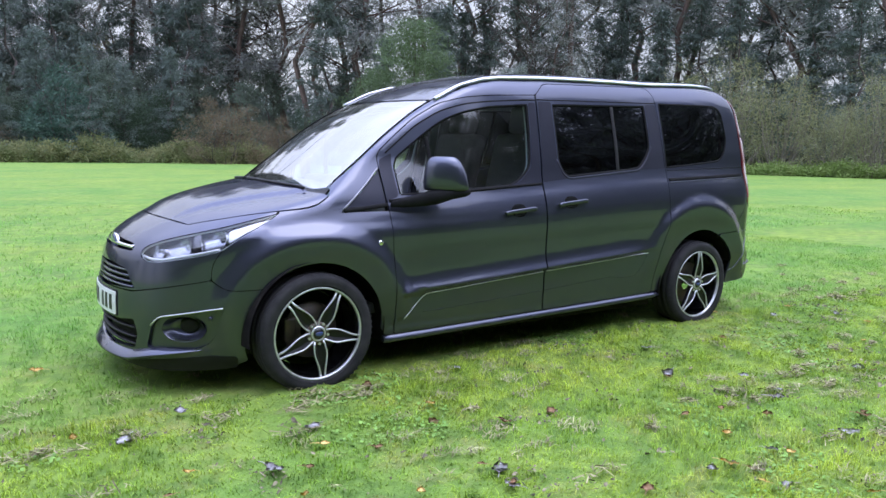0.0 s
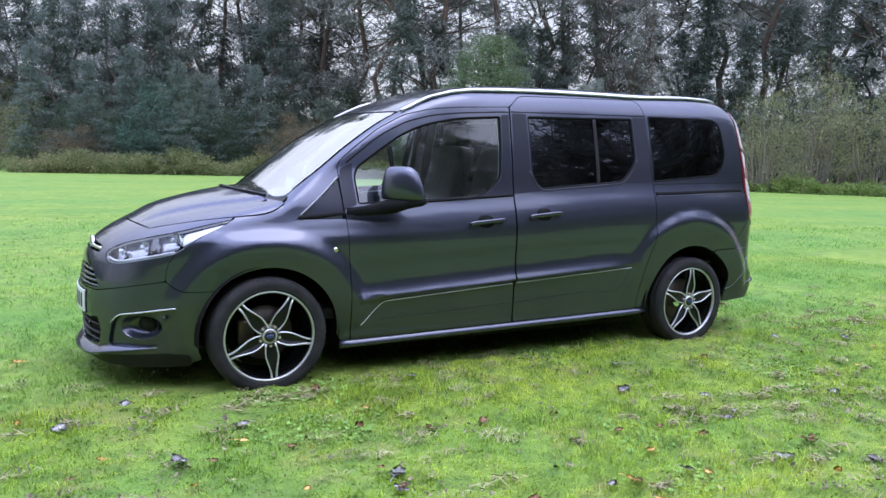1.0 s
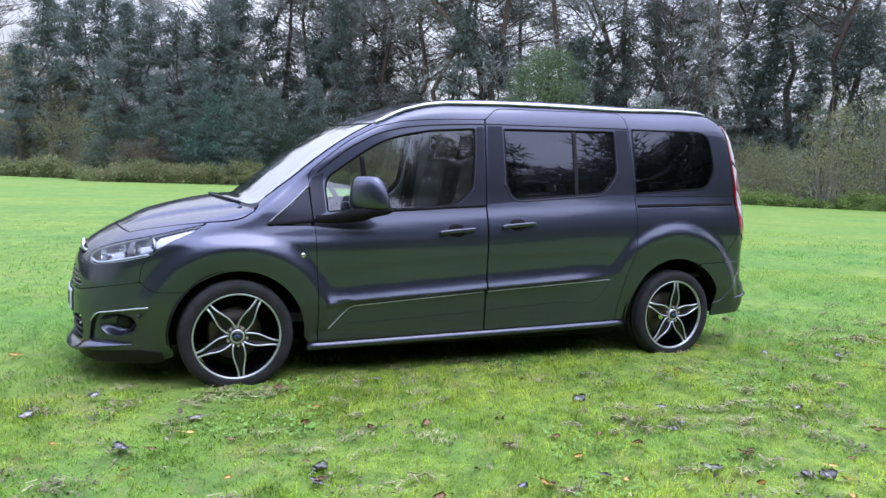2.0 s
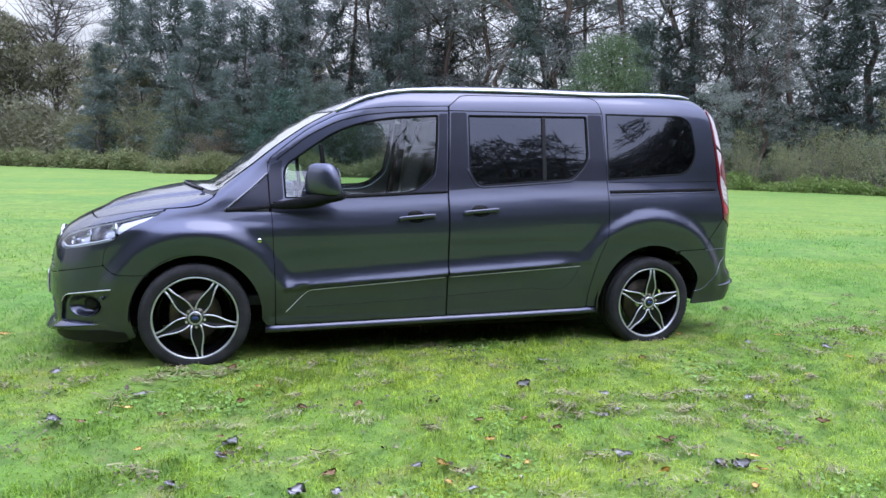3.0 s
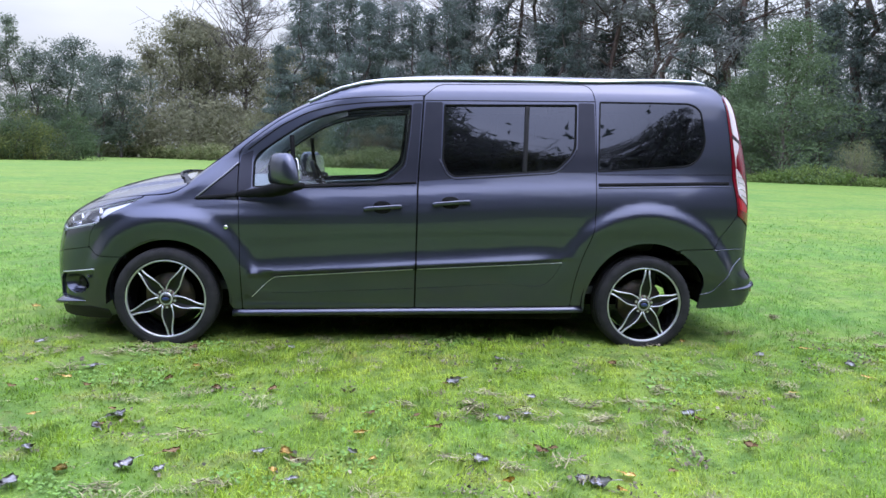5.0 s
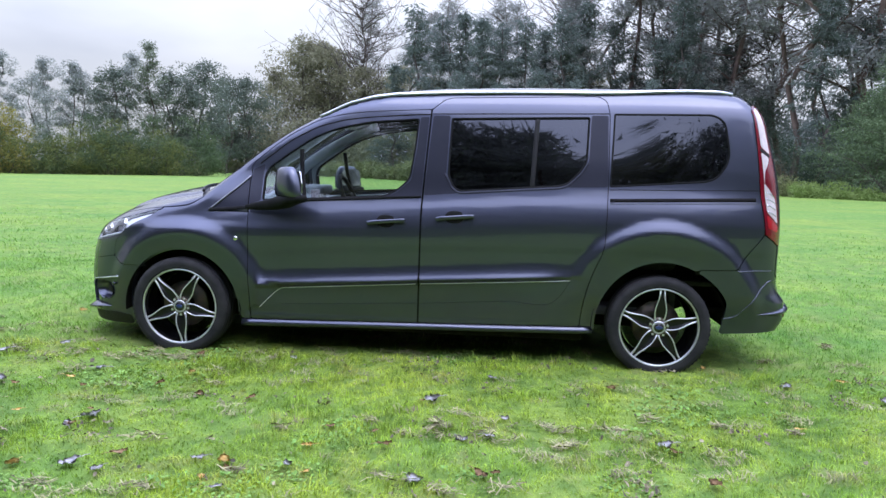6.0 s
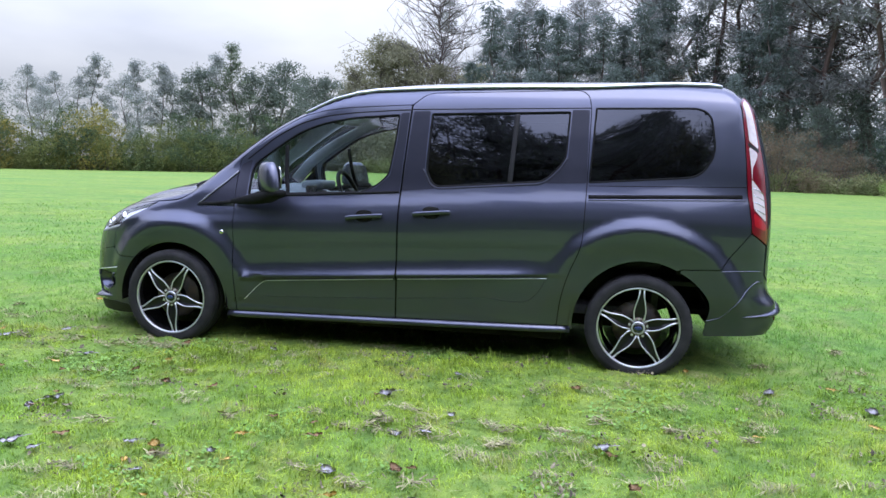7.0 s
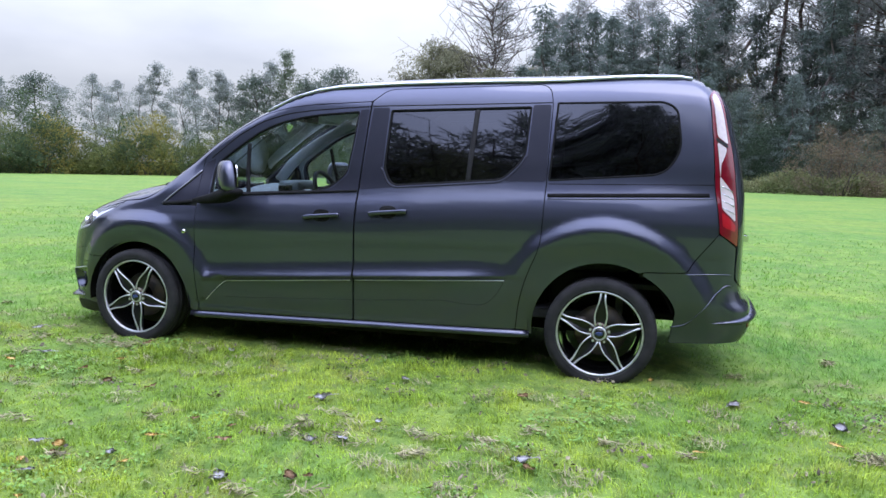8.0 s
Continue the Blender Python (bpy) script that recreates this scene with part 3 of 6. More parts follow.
# bonnet, screen, roof
xs = np.linspace(-.575, .10, 20)
side_h = BONNET_SIDE(xs)
lead = [(-.575 - .075 * (1 - (h / .49) ** 2), h, .01) for h in np.linspace(.49, 0, 8)]
cowl = [(.105 - .17 * (1 - (h / .735) ** 2), h, .01) for h in np.linspace(0, .735, 9)]
bonnet_line = rounded([(x, h, .01) for x, h in zip(xs[::-1], side_h[::-1])] + lead + cowl[:-1], r=.01)
sheet("bonnet", bonnet_line, on_top, PAINT, van, (-1, 1), step=.024)
glass_low = [(.125 - .17 * (1 - (h / .67) ** 2), h, .01) for h in np.linspace(0, .655, 8)]
glass_side = [(x, float(ROOF_EDGE(x)) - .012, .01) for x in np.linspace(.14, .80, 14)]
glass_top = [(.83 - .085 * (1 - (h / .57) ** 2), h, .01) for h in np.linspace(.555, 0, 7)]
screen_line = rounded(glass_low + glass_side + glass_top, r=.01)
sheet("windscreen", screen_line, on_top, SCREEN, van, (-1, 1), deep=.004, thick=.005, step=.04, label="wide raked windscreen mirroring the sky")
cowl_line = rounded([(.100 - .17 * (1 - (h / .735) ** 2), h, .01) for h in np.linspace(0, .70, 8)] + [(.120 - .17 * (1 - (h / .67) ** 2), h, .01) for h in np.linspace(.675, 0, 8)], r=.01)
sheet("cowl_panel", cowl_line, on_top, BLACK_TRIM, van, (-1, 1), gap=-.004, deep=.008)
roof_side = [(x, float(ROOF_EDGE(x)) - .001, .01) for x in np.linspace(.80, 3.555, 50)]
roof_line = rounded([(.75 + .085 * (h / .57) ** 2, h, .005) for h in np.linspace(0, .57, 6)] + roof_side + [(3.62, .40), (3.66, .2), (3.67, 0, .005)], r=.03)
sheet("roof", roof_line, on_top, PAINT, van, (-1, 1), step=.03)
sheet("headlining", shrunk(roof_line, .01), on_top, LINING, van, (-1, 1), deep=.035, step=.08, gap=0, thick=.01)
for s in (-1, 1):
    # roof rails with sloped feet
    rx = np.concatenate([np.linspace(.845, 1.05, 7), np.linspace(1.2, 3.36, 16), np.linspace(3.40, 3.50, 6)])
    p, n = on_top(np.stack([rx, ROOF_EDGE(rx) + .020], 1))
    lift = .004 + .007 * ease((rx - .84) / .22) * ease((3.505 - rx) / .11)
    p = p * (1, s, 1) + np.stack([0 * rx, 0 * rx, lift], 1)
    sweep("roof_rail", p, lozenge(.028, .018, 0, 12), n * (1, s, 1), SATIN, van, label="silver aluminium roof rail")
    strip("screen_seal", np.array([(x, float(ROOF_EDGE(x)) - .005) for x in np.linspace(.16, .83, 24)]), on_top, .012, .006, SEAL, van, s, -.001)
# wipers
for h0, h1 in ((.56, -.02), (-.06, -.62)):
    bm_line = [(.055 - .17 * (1 - (h / .69) ** 2) + .035, h) for h in np.linspace(h0, h1, 14)]
    p, n = on_top(np.array(bm_line))
    p = np.stack([p[:, 0], -np.array([h for _, h in bm_line]), p[:, 2] + .006], 1)
    n[:, 1] *= -np.sign([h for _, h in bm_line])
    wiper = sweep("wiper", p, lozenge(.016, .014), n, BLACK_TRIM, van, label="black wiper blade")

# nose: upper panel, bumper, grilles
front_top = top_edge(np.linspace(-.175, -.572, 12), lambda v: BONNET_SIDE(v) + .002)
lead_edge, _ = on_top(np.array([(x - .003, h) for x, h, _ in lead]))
lead_edge = [(flank(x, h), z, .01) for x, h, z in lead_edge]
slot_line = rounded([(NOSE_U - .02, .792, .004), (-1.02, .778), (-.985, .768, .01), (-.985, .742, .01), (NOSE_U - .02, .742, .004)], r=.03)
grille_line = rounded([(NOSE_U - .02, .668, .004), (-1.15, .668), (-1.00, .650, .02), (-.915, .562, .015), (NOSE_U - .02, .540, .004)], r=.03)
fascia_line = rounded([(u, z, .01) for u, z in front_top] + lead_edge[1:] + [(NOSE_U, .545, .004), (-.93, .548, .02)] + bumper_seam[1:3] + [(-.51, .70), (-.47, .764, .03), (-.418, .806, .03), (-.36, .848), (-.26, .899)], r=.04)
fascia = sheet("front_panel", fascia_line, on_side, PAINT, van, (-1, 1), holes=[lamp_line, slot_line, grille_line], step=.022, thick=.03, gap=.0012)
bottom = [(-.395, .175, .02), (-.50, .158), (-.72, .150), (-.95, .150), (NOSE_U, .150, .004)]
intake_line = rounded([(NOSE_U - .02, .385, .004), (-1.05, .385), (-.925, .402, .015), (-.905, .330, .02), (-.935, .250, .015), (NOSE_U - .02, .225, .004)], r=.03)
fog_line = rounded([(-.845, .265, .02), (-.80, .397, .03), (-.763, .430, .03), (-.462, .480, .006), (-.490, .36), (-.53, .295, .04), (-.60, .268, .04)], r=.05)
bumper_line = rounded([(NOSE_U, .541, .004), (-.93, .544, .02)] + [(u, z - .0015, *r) for u, z, *r in bumper_seam[1:]] + [(*p, .01) for p in arch(0, ARCH_F, 138, 200)] + bottom, r=.04)
bumper = sheet("front_bumper", bumper_line, on_side, PAINT, van, (-1, 1), holes=[intake_line, fog_line], step=.022, thick=.03, gap=.0012)
for s in (-1, 1):
    pocket = sheet("fog_lamp_surround", fog_line, on_side, PAINT, bumper, (s,), gap=-.004, deep=.016, thick=.01, step=.03, holes=[np.array([(-.648 + .110 * math.cos(a), .372 + .067 * math.sin(a)) for a in np.linspace(0, 2 * math.pi, 28, endpoint=False)])])
    strip("fog_trim", rounded([(-.81, .385), (-.765, .433, .03), (-.462, .483)], r=.03, closed=False), on_side, .008, .008, SATIN, bumper, s, .002, label="thin bright trim line")
    q, n = on_side(np.array([[-.648, .372]]))
    face = Vector((n[0][0], s * n[0][1], n[0][2])).to_track_quat("Y", "Z").to_matrix().to_4x4()
    at = Matrix.Translation((q[0][0], s * q[0][1], q[0][2])) @ face
    fog = part("fog_lamp", turned([(.090, -.015), (.084, -.022), (.070, -.050), (.052, -.066), (.0001, -.07)], 36), PAINT, bumper, "fog lamp sunk in an oval body-coloured bowl")
    fog.matrix_basis = at @ Matrix.Diagonal((1.25, 1, .77, 1))
    ring = part("fog_ring", turned([(.050, -.066), (.048, -.058), (.040, -.052), (.0001, -.048)], 32), BLACK_TRIM, bumper)
    ring.matrix_basis = at @ Matrix.Translation((-.012, 0, .006)) @ Matrix.Diagonal((1.0, 1, .8, 1))
    q, n = on_side(np.array([[-.522, .438]]))
    sensor = part("parking_sensor", turned([(.011, -.01), (.0115, .002), (.009, .004), (.0001, .004)], 18), PAINT, bumper)
    sensor.matrix_basis = Matrix.Translation((q[0][0], s * q[0][1], q[0][2] - .01)) @ Vector((n[0][0], s * n[0][1], n[0][2])).to_track_quat("Y", "Z").to_matrix().to_4x4()
sheet("grille_mesh", rounded([(NOSE_U, .80, .004), (-1.0, .80), (-.90, .60), (-.88, .24), (NOSE_U, .21, .004)], r=.05), on_side, SEAL, van, (-1, 1), deep=.055, thick=.01, step=.05, gap=0)
for i, z in enumerate((.645, .618, .591, .565)):
    end = np.interp(z, (.555, .65), (-.925, -1.00))
    strip("grille_bar", np.array([(u, z) for u in np.linspace(end, NOSE_U, 18)]), on_side, .013, .030, PAINT, fascia, lift=-.018, both=True, label="grey grille bar")
strip("chrome_bar", np.array([(u, .762) for u in np.linspace(-.995, NOSE_U, 18)]), on_side, .020, .022, CHROME, fascia, lift=-.010, both=True, label="chrome upper grille bar")
for z in (.350, .300, .262):
    strip("intake_bar", np.array([(u, z) for u in np.linspace(-.93, NOSE_U, 18)]), on_side, .012, .026, BLACK_TRIM, bumper, lift=-.022, both=True)
blade_line = rounded([(-.56, .266, .05), (-.64, .260), (-.80, .243), (-.95, .205, .04), (-1.1, .20), (NOSE_U, .200)], r=.06, closed=False)
q, n = on_side(blade_line)
q, n = np.concatenate([q * (1, -1, 1), q[::-1][1:]]), np.concatenate([n * (1, -1, 1), n[::-1][1:]])
sweep("bumper_blade", q, [(.030, -.004), (.004, .046), (-.003, .050), (-.014, .040), (-.026, .004), (-.026, -.02), (.030, -.02)], n, PAINT, bumper, label="body-coloured lower blade", scale=np.clip(np.minimum(np.arange(len(q)) + .3, len(q) - .7 - np.arange(len(q))) / 13, .03, 1))
sheet("bumper_valance", rounded([(-.400, .160, .02), (-.402, .222, .02), (-.53, .236), (-.66, .222), (-.82, .206), (-.95, .178), (NOSE_U, .172, .004), (NOSE_U, .148, .004), (-.95, .148), (-.72, .148), (-.50, .154)], r=.03), on_side, BLACK_TRIM, bumper, (-1, 1), gap=0, deep=-.003, thick=.006, step=.03, label="black lower valance")
strip("chin", np.array([(u, .165) for u in np.linspace(-.45, NOSE_U, 24)]), on_side, .04, .03, PAINT, bumper, lift=-.020, both=True)
# badge and plate on the middle line
q, n = on_side(np.array([[NOSE_U, .762]]))
badge = part("badge", turned([(.0001, .012), (.035, .011), (.044, .006), (.046, 0), (.046, -.012)], 40), BADGE, fascia, "plain blue oval badge with a chrome rim")
badge.matrix_basis = Matrix.Translation((q[0][0] + .010, 0, .762)) @ Matrix.Rotation(radians(90), 4, "Z") @ Matrix.Diagonal((1.75, 1, .8, 1))
rim = part("badge_rim", turned([(.045, .002), (.050, .006), (.054, 0), (.050, -.01)], 40), CHROME, fascia)
rim.matrix_basis = badge.matrix_basis


def plate_at(y, z):
    return flank(-.89, abs(y)), z


plate = sheet("number_plate", rounded([(NOSE_U, .402, .002), (*plate_at(.26, .402), .008), (*plate_at(.26, .522), .008), (NOSE_U, .522, .002)], r=.004), on_side, PLATE, van, (-1, 1), gap=0, deep=-.009, thick=.007, label="white number plate with plain dark bars")
sheet("plate_holder", rounded([(NOSE_U, .394, .002), (*plate_at(.267, .394), .008), (*plate_at(.267, .530), .008), (NOSE_U, .530, .002)], r=.004), on_side, BLACK_TRIM, bumper, (-1, 1), gap=0, deep=-.004, thick=.006)
for y in (-.20, -.135, -.07, .045, .11, .175, .225):
    a, b = abs(y) - .019, abs(y) + .019
    sheet("plate_bar", rounded([(*plate_at(a, .422), .003), (*plate_at(a, .502), .003), (*plate_at(b, .502), .003), (*plate_at(b, .422), .003)], r=.003), on_side, INK, plate, (-1 if y < 0 else 1,), gap=0, deep=-.0105, thick=.001)

# headlamps
for s in (-1, 1):
    lamp = sheet("headlamp", lamp_line, on_side, LAMP_BACK, van, (s,), gap=0, deep=.045, thick=-.038, step=.03, label="clear headlamp with chrome reflectors")
    sheet("lamp_cover", lamp_line, on_side, LENS, lamp, (s,), gap=.002, deep=.001, thick=.004, step=.03)
    strip("lamp_rim", lamp_line, on_side, .005, .008, DASH, lamp, s, -.012, True)
    strip("running_light", rounded([(-.885, .730), (-.835, .717), (-.77, .716), (-.60, .748), (-.475, .775)], r=.05, closed=False), on_side, .014, .014, INDICATOR, lamp, s, -.014, label="white running light strip")
    for u, z, r in ((-.80, .757, .040), (-.655, .783, .046), (-.49, .825, .050)):
        q, n = on_side(np.array([[u, z]]))
        aim = Vector((-0.92, s * .34, .10)).to_track_quat("Y", "Z").to_matrix().to_4x4()
        bowl = part("reflector", turned([(r, .0), (r * .97, -.006), (r * .8, -.03), (r * .45, -.048), (.0001, -.052)], 28), CHROME, lamp)
        bowl.matrix_basis = Matrix.Translation(Vector((q[0][0] + .022, s * (q[0][1] - .022), q[0][2] - .004))) @ aim
        bulb = part("bulb", turned([(.0001, -.004), (r * .3, -.010), (r * .36, -.03), (r * .36, -.045)], 20), LAMP_BACK if u < -.5 else GLOSS_BLACK, lamp)
        bulb.matrix_basis = bowl.matrix_basis
    sheet("lamp_divider", rounded([(-.60, .748), (-.555, .757), (-.575, .852), (-.615, .842)], r=.015), on_side, GLOSS_BLACK, lamp, (s,), deep=.012, thick=.02, step=.02)
    sheet("indicator_strip", rounded([(-.44, .80, .02), (-.36, .858), (-.20, .932, .01), (-.32, .905), (-.44, .872, .02)], r=.03), on_side, INDICATOR, lamp, (s,), deep=.014, thick=.02, step=.03, label="pale frosted side part")

# tail: lamps, bumper, tailgate
for s in (-1, 1):
    lamp = sheet("tail_lamp", tail_line, on_side, RED_LENS, van, (s,), gap=.001, deep=-.004, thick=.03, step=.02, label="tall red and clear tail lamp")
    for name, mat, deep, band in (
            ("clear_band", CLEAR_LENS, -.0055, [(.14, 1.675), (.42, 1.700), (.60, 1.685), (.70, 1.55), (.76, 1.41), (.16, 1.455)]),
            ("lamp_bar", BLACK_TRIM, -.0065, [(.06, 1.450), (.74, 1.408), (.76, 1.388), (.06, 1.428)]),
            ("clear_band", CLEAR_LENS, -.0055, [(.12, 1.424), (.66, 1.386), (.44, 1.335), (.24, 1.300), (.18, 1.225)]),
            ("clear_band", CLEAR_LENS, -.0055, [(.16, 1.235), (.50, 1.190), (.88, 1.135), (.92, .985), (.60, 1.015), (.18, 1.055)]),
            ("bright_band", BRIGHT_RED, -.0055, [(.14, 1.040), (.60, 1.000), (.92, .968), (.92, .930), (.50, .945), (.16, .960)])):
        sheet(name, rounded([(3.619 + .088 * w, z) for w, z in band], r=.012), on_side, mat, lamp, (s,), gap=0, deep=deep, thick=.003, step=.02)
    for z in (1.18, 1.14, 1.10, 1.06):
        strip("lens_rib", rounded([(3.637, z), (3.665, z - .012), (3.694, z - .032)], closed=False), on_side, .004, .005, CHROME, lamp, s, .006)
    strip("lamp_edge", rounded([(3.618, 1.66), (3.616, 1.5), (3.615, 1.18), (3.622, .93)], r=.05, closed=False), on_side, .008, .006, SEAL, lamp, s, -.001)
tailgate_line = rounded([(TAIL_U, .615, .004), (3.80, .61), (3.727, .66), (3.729, .845), (3.723, 1.121), (3.719, 1.37), (3.706, 1.528), (3.708, 1.70, .02), (3.80, 1.735), (TAIL_U, 1.745, .004)], r=.03)
rear_glass_line = rounded([(TAIL_U + .02, 1.20, .004), (3.86, 1.20, .03), (3.84, 1.60, .03), (TAIL_U + .02, 1.63, .004)], r=.03)
gate = sheet("tailgate", tailgate_line, on_side, PAINT, van, (-1, 1), holes=[rear_glass_line], thick=.02)
sheet("rear_window", rear_glass_line, on_side, PRIVACY, gate, (-1, 1), gap=-.002, deep=.006, thick=.004, step=.06)
strip("gate_handle", np.array([(u, .86) for u in np.linspace(4.05, TAIL_U, 12)]), on_side, .04, .05, CHROME, gate, both=True, lift=.006, label="chrome tailgate bar")
sheet("roof_corner", rounded([(3.50, 1.62), (3.50, 1.735), (3.62, 1.745), (3.80, 1.748), (TAIL_U, 1.752, .004), (TAIL_U, 1.70, .004), (3.72, 1.66)], r=.01), on_side, PAINT, van, (-1, 1), gap=0, deep=.006, step=.03)
rear_line = rounded([(x - .045 * float(ease((.52 - z) / .19)), z, .01) for x, z in arch(BASE, ARCH_R, 60, 2)] + [(3.425, .287, .02), (3.70, .305), (3.95, .30), (TAIL_U, .30, .004), (TAIL_U, .61, .004), (3.80, .605), (3.720, .655, .02), (3.716, .84, .004), (3.620, .916, .004), (3.478, .695, .02), (3.29, .688, .004)], r=.04)
rear = sheet("rear_bumper", rear_line, on_side, PAINT, van, (-1, 1), step=.022, gap=.001)
for s in (-1, 1):
    strip("bumper_seal", rounded([(3.262, .683), (3.478, .694), (3.620, .915)], r=.02, closed=False), on_side, .05, .006, SEAL, rear, s, -.018)
    strip("bumper_seal", rounded([(-.90, .546), (-.681, .590), (-.515, .620, .015), (-.465, .581, .02), (-.42, .568, .03), (-.262, .570)], r=.02, closed=False), on_side, .03, .006, SEAL, bumper, s, -.018)
    strip("bumper_crease", rounded([(3.428, .383), (3.50, .398), (3.56, .49), (3.625, .585), (3.672, .632), (3.71, .62)], r=.05, closed=False), on_side, .010, .008, PAINT, rear, s, -.001)
    strip("bumper_step", rounded([(3.478, .688), (3.62, .692), (3.70, .69)], r=.05, closed=False), on_side, .008, .006, PAINT, rear, s, -.001)
    q, n = on_side(np.array([(u, .418 + .024 * ease((u - 3.60) / .3)) for u in np.linspace(3.60, TAIL_U, 22)]))
    sweep("bumper_lip", q * (1, s, 1), [(-s * a, b) for a, b in ((-.05, -.01), (-.004, .034), (.010, .036), (.045, .004), (.045, -.02))], n * (1, s, 1), PAINT, rear, scale=np.clip(np.arange(22) / 9 + .02, 0, 1))
    sheet("rear_reflector", rounded([(3.80, .385), (3.90, .385), (3.90, .415), (3.80, .415)], r=.01), on_side, RED_LENS, rear, (s,), deep=-.004, step=.03)

# ---- wheels ----


def wheel(cx, side, turn):
    """A wheel with its tyre, a black rim with five hollow polished spokes, disc and nuts."""
    hub = tagged(new("wheel"), "five-spoke black and polished alloy wheel with a wide tyre")
    hub.parent = van
    hub.matrix_basis = Matrix.Translation((cx, side * .765, WHEEL_Z)) @ (Matrix.Identity(4) if side < 0 else Matrix.Rotation(math.pi, 4, "Z"))
    # outward is -y
    tread = [(.242, .09), (.27, .104), (.295, .102), (.311, .092), (.318, .074), (.3195, .062), (.313, .060), (.313, .050), (.3200, .048), (.3205, .014), (.314, .012), (.314, -.012), (.3205, -.014), (.3200, -.048), (.313, -.050), (.313, -.060), (.3195, -.062), (.318, -.074), (.311, -.092), (.300, -.0985), (.297, -.1005), (.288, -.1035), (.272, -.104), (.262, -.1015), (.258, -.1025), (.252, -.098), (.246, -.090)]
    tyre = part("tyre", turned(tread, 96), TYRE, hub, "black road tyre with sidewall ribs")
    bm = bmesh.new()
    for i in range(64):
        a = 2 * math.pi * i / 64
        made = bmesh.ops.create_cube(bm, size=1, matrix=Matrix.Rotation(-a, 4, "Y") @ Matrix.Translation((.309, -.083, 0)) @ Matrix.Rotation(.55, 4, "Z") @ Matrix.Diagonal((.006, .022, .011, 1)))
    part("tread_block", bm, TYRE, hub, smooth=False)
    part("rim", turned([(.246, -.088), (.238, -.078), (.234, -.03), (.225, .07), (.215, .085), (.205, .085), (.210, .068)], 72), GLOSS_BLACK, hub, "gloss black rim barrel")
    part("rim_lip", turned([(.237, -.080), (.238, -.0935), (.242, -.0965), (.2475, -.0955), (.2495, -.090), (.246, -.082)], 96), POLISHED, hub, "polished rim edge")
    part("brake_disc", turned([(.06, .01), (.15, .012), (.152, .02), (.152, .03), (.06, .032)], 48), DARK_METAL, hub)
    bm = box((-.15, .0, -.05), (-.085, .05, .075), .012)
    part("brake_caliper", bm, DARK_METAL, hub)
    # spokes
    for k in range(5):
        a = radians(turn + 72 * k)
        m = Matrix.Rotation(-a, 4, "Y")
        half = [(.040, .0235), (.063, .0305), (.095, .0345), (.118, .0335), (.150, .0265), (.180, .0190), (.207, .0140), (.238, .0130)]

        def depth(r):
            return -.083 - .012 * math.sin((r - .05) / .19 * math.pi)
        bm = bmesh.new()
        rows = []
        for r, w in half:
            y = depth(r)
            rows.append([bm.verts.new((r, y + .030, -w)), bm.verts.new((r, y + .003, -w)), bm.verts.new((r, y + .012, -w * .35)), bm.verts.new((r, y + .012, w * .35)), bm.verts.new((r, y + .003, w)), bm.verts.new((r, y + .030, w))])
        for p, q in zip(rows, rows[1:]):
            for j in range(6):
                bm.faces.new([p[j], p[(j + 1) % 6], q[(j + 1) % 6], q[j]])
        bm.faces.new(rows[0])
        bm.faces.new(rows[-1][::-1])
        bmesh.ops.recalc_face_normals(bm, faces=bm.faces)
        bm.transform(m)
        spoke = part("spoke", bm, SPOKE_BLACK, hub, "black hollow spoke with polished edges", smooth=False)
        for sgn in (-1, 1):
            line = [(r, depth(r), sgn * w) for r, w in half]
            line = np.array([(m @ Vector(p))[:] for p in line])
            sweep("polished_edge", line, lozenge(.0092, .009, 0, 8), np.tile((0, -1.0, 0), (len(line), 1)), POLISHED, hub, scale=np.array([1.25, 1.0, .85, .85, .9, 1.0, 1.2, 1.25]))
        bm = bmesh.new()
        bmesh.ops.create_cone(bm, segments=6, radius1=.0085, radius2=.0075, depth=.02, cap_ends=True, matrix=Matrix.Rotation(-a, 4, "Y") @ Matrix.Translation((.055, -.080, 0)) @ Matrix.Rotation(radians(90), 4, "X"))
        part("wheel_nut", bm, POLISHED, hub, smooth=False)
    part("hub_face", turned([(.066, -.060), (.062, -.080), (.050, -.085), (.041, -.086)], 40), DARK_METAL, hub)
    part("hub_ring", turned([(.042, -.080), (.041, -.088), (.037, -.0915), (.031, -.0915), (.029, -.080)], 40), POLISHED, hub)
    part("hub_cap", turned([(.031, -.082), (.030, -.093), (.027, -.0965), (.0001, -.098)], 36), GLOSS_BLACK, hub, "black hub cap with a plain blue oval")
    bm = turned([(.0001, -.1005), (.016, -.1003), (.019, -.099), (.019, -.094)], 28)
    bm.transform(Matrix.Diagonal((1.15, 1, .62, 1)))
    part("hub_badge", bm, BADGE, hub)
    return hub


wheel(-.014, -1, 60)
wheel(BASE, -1, 87)
wheel(0, 1, 20)
wheel(BASE, 1, 50)
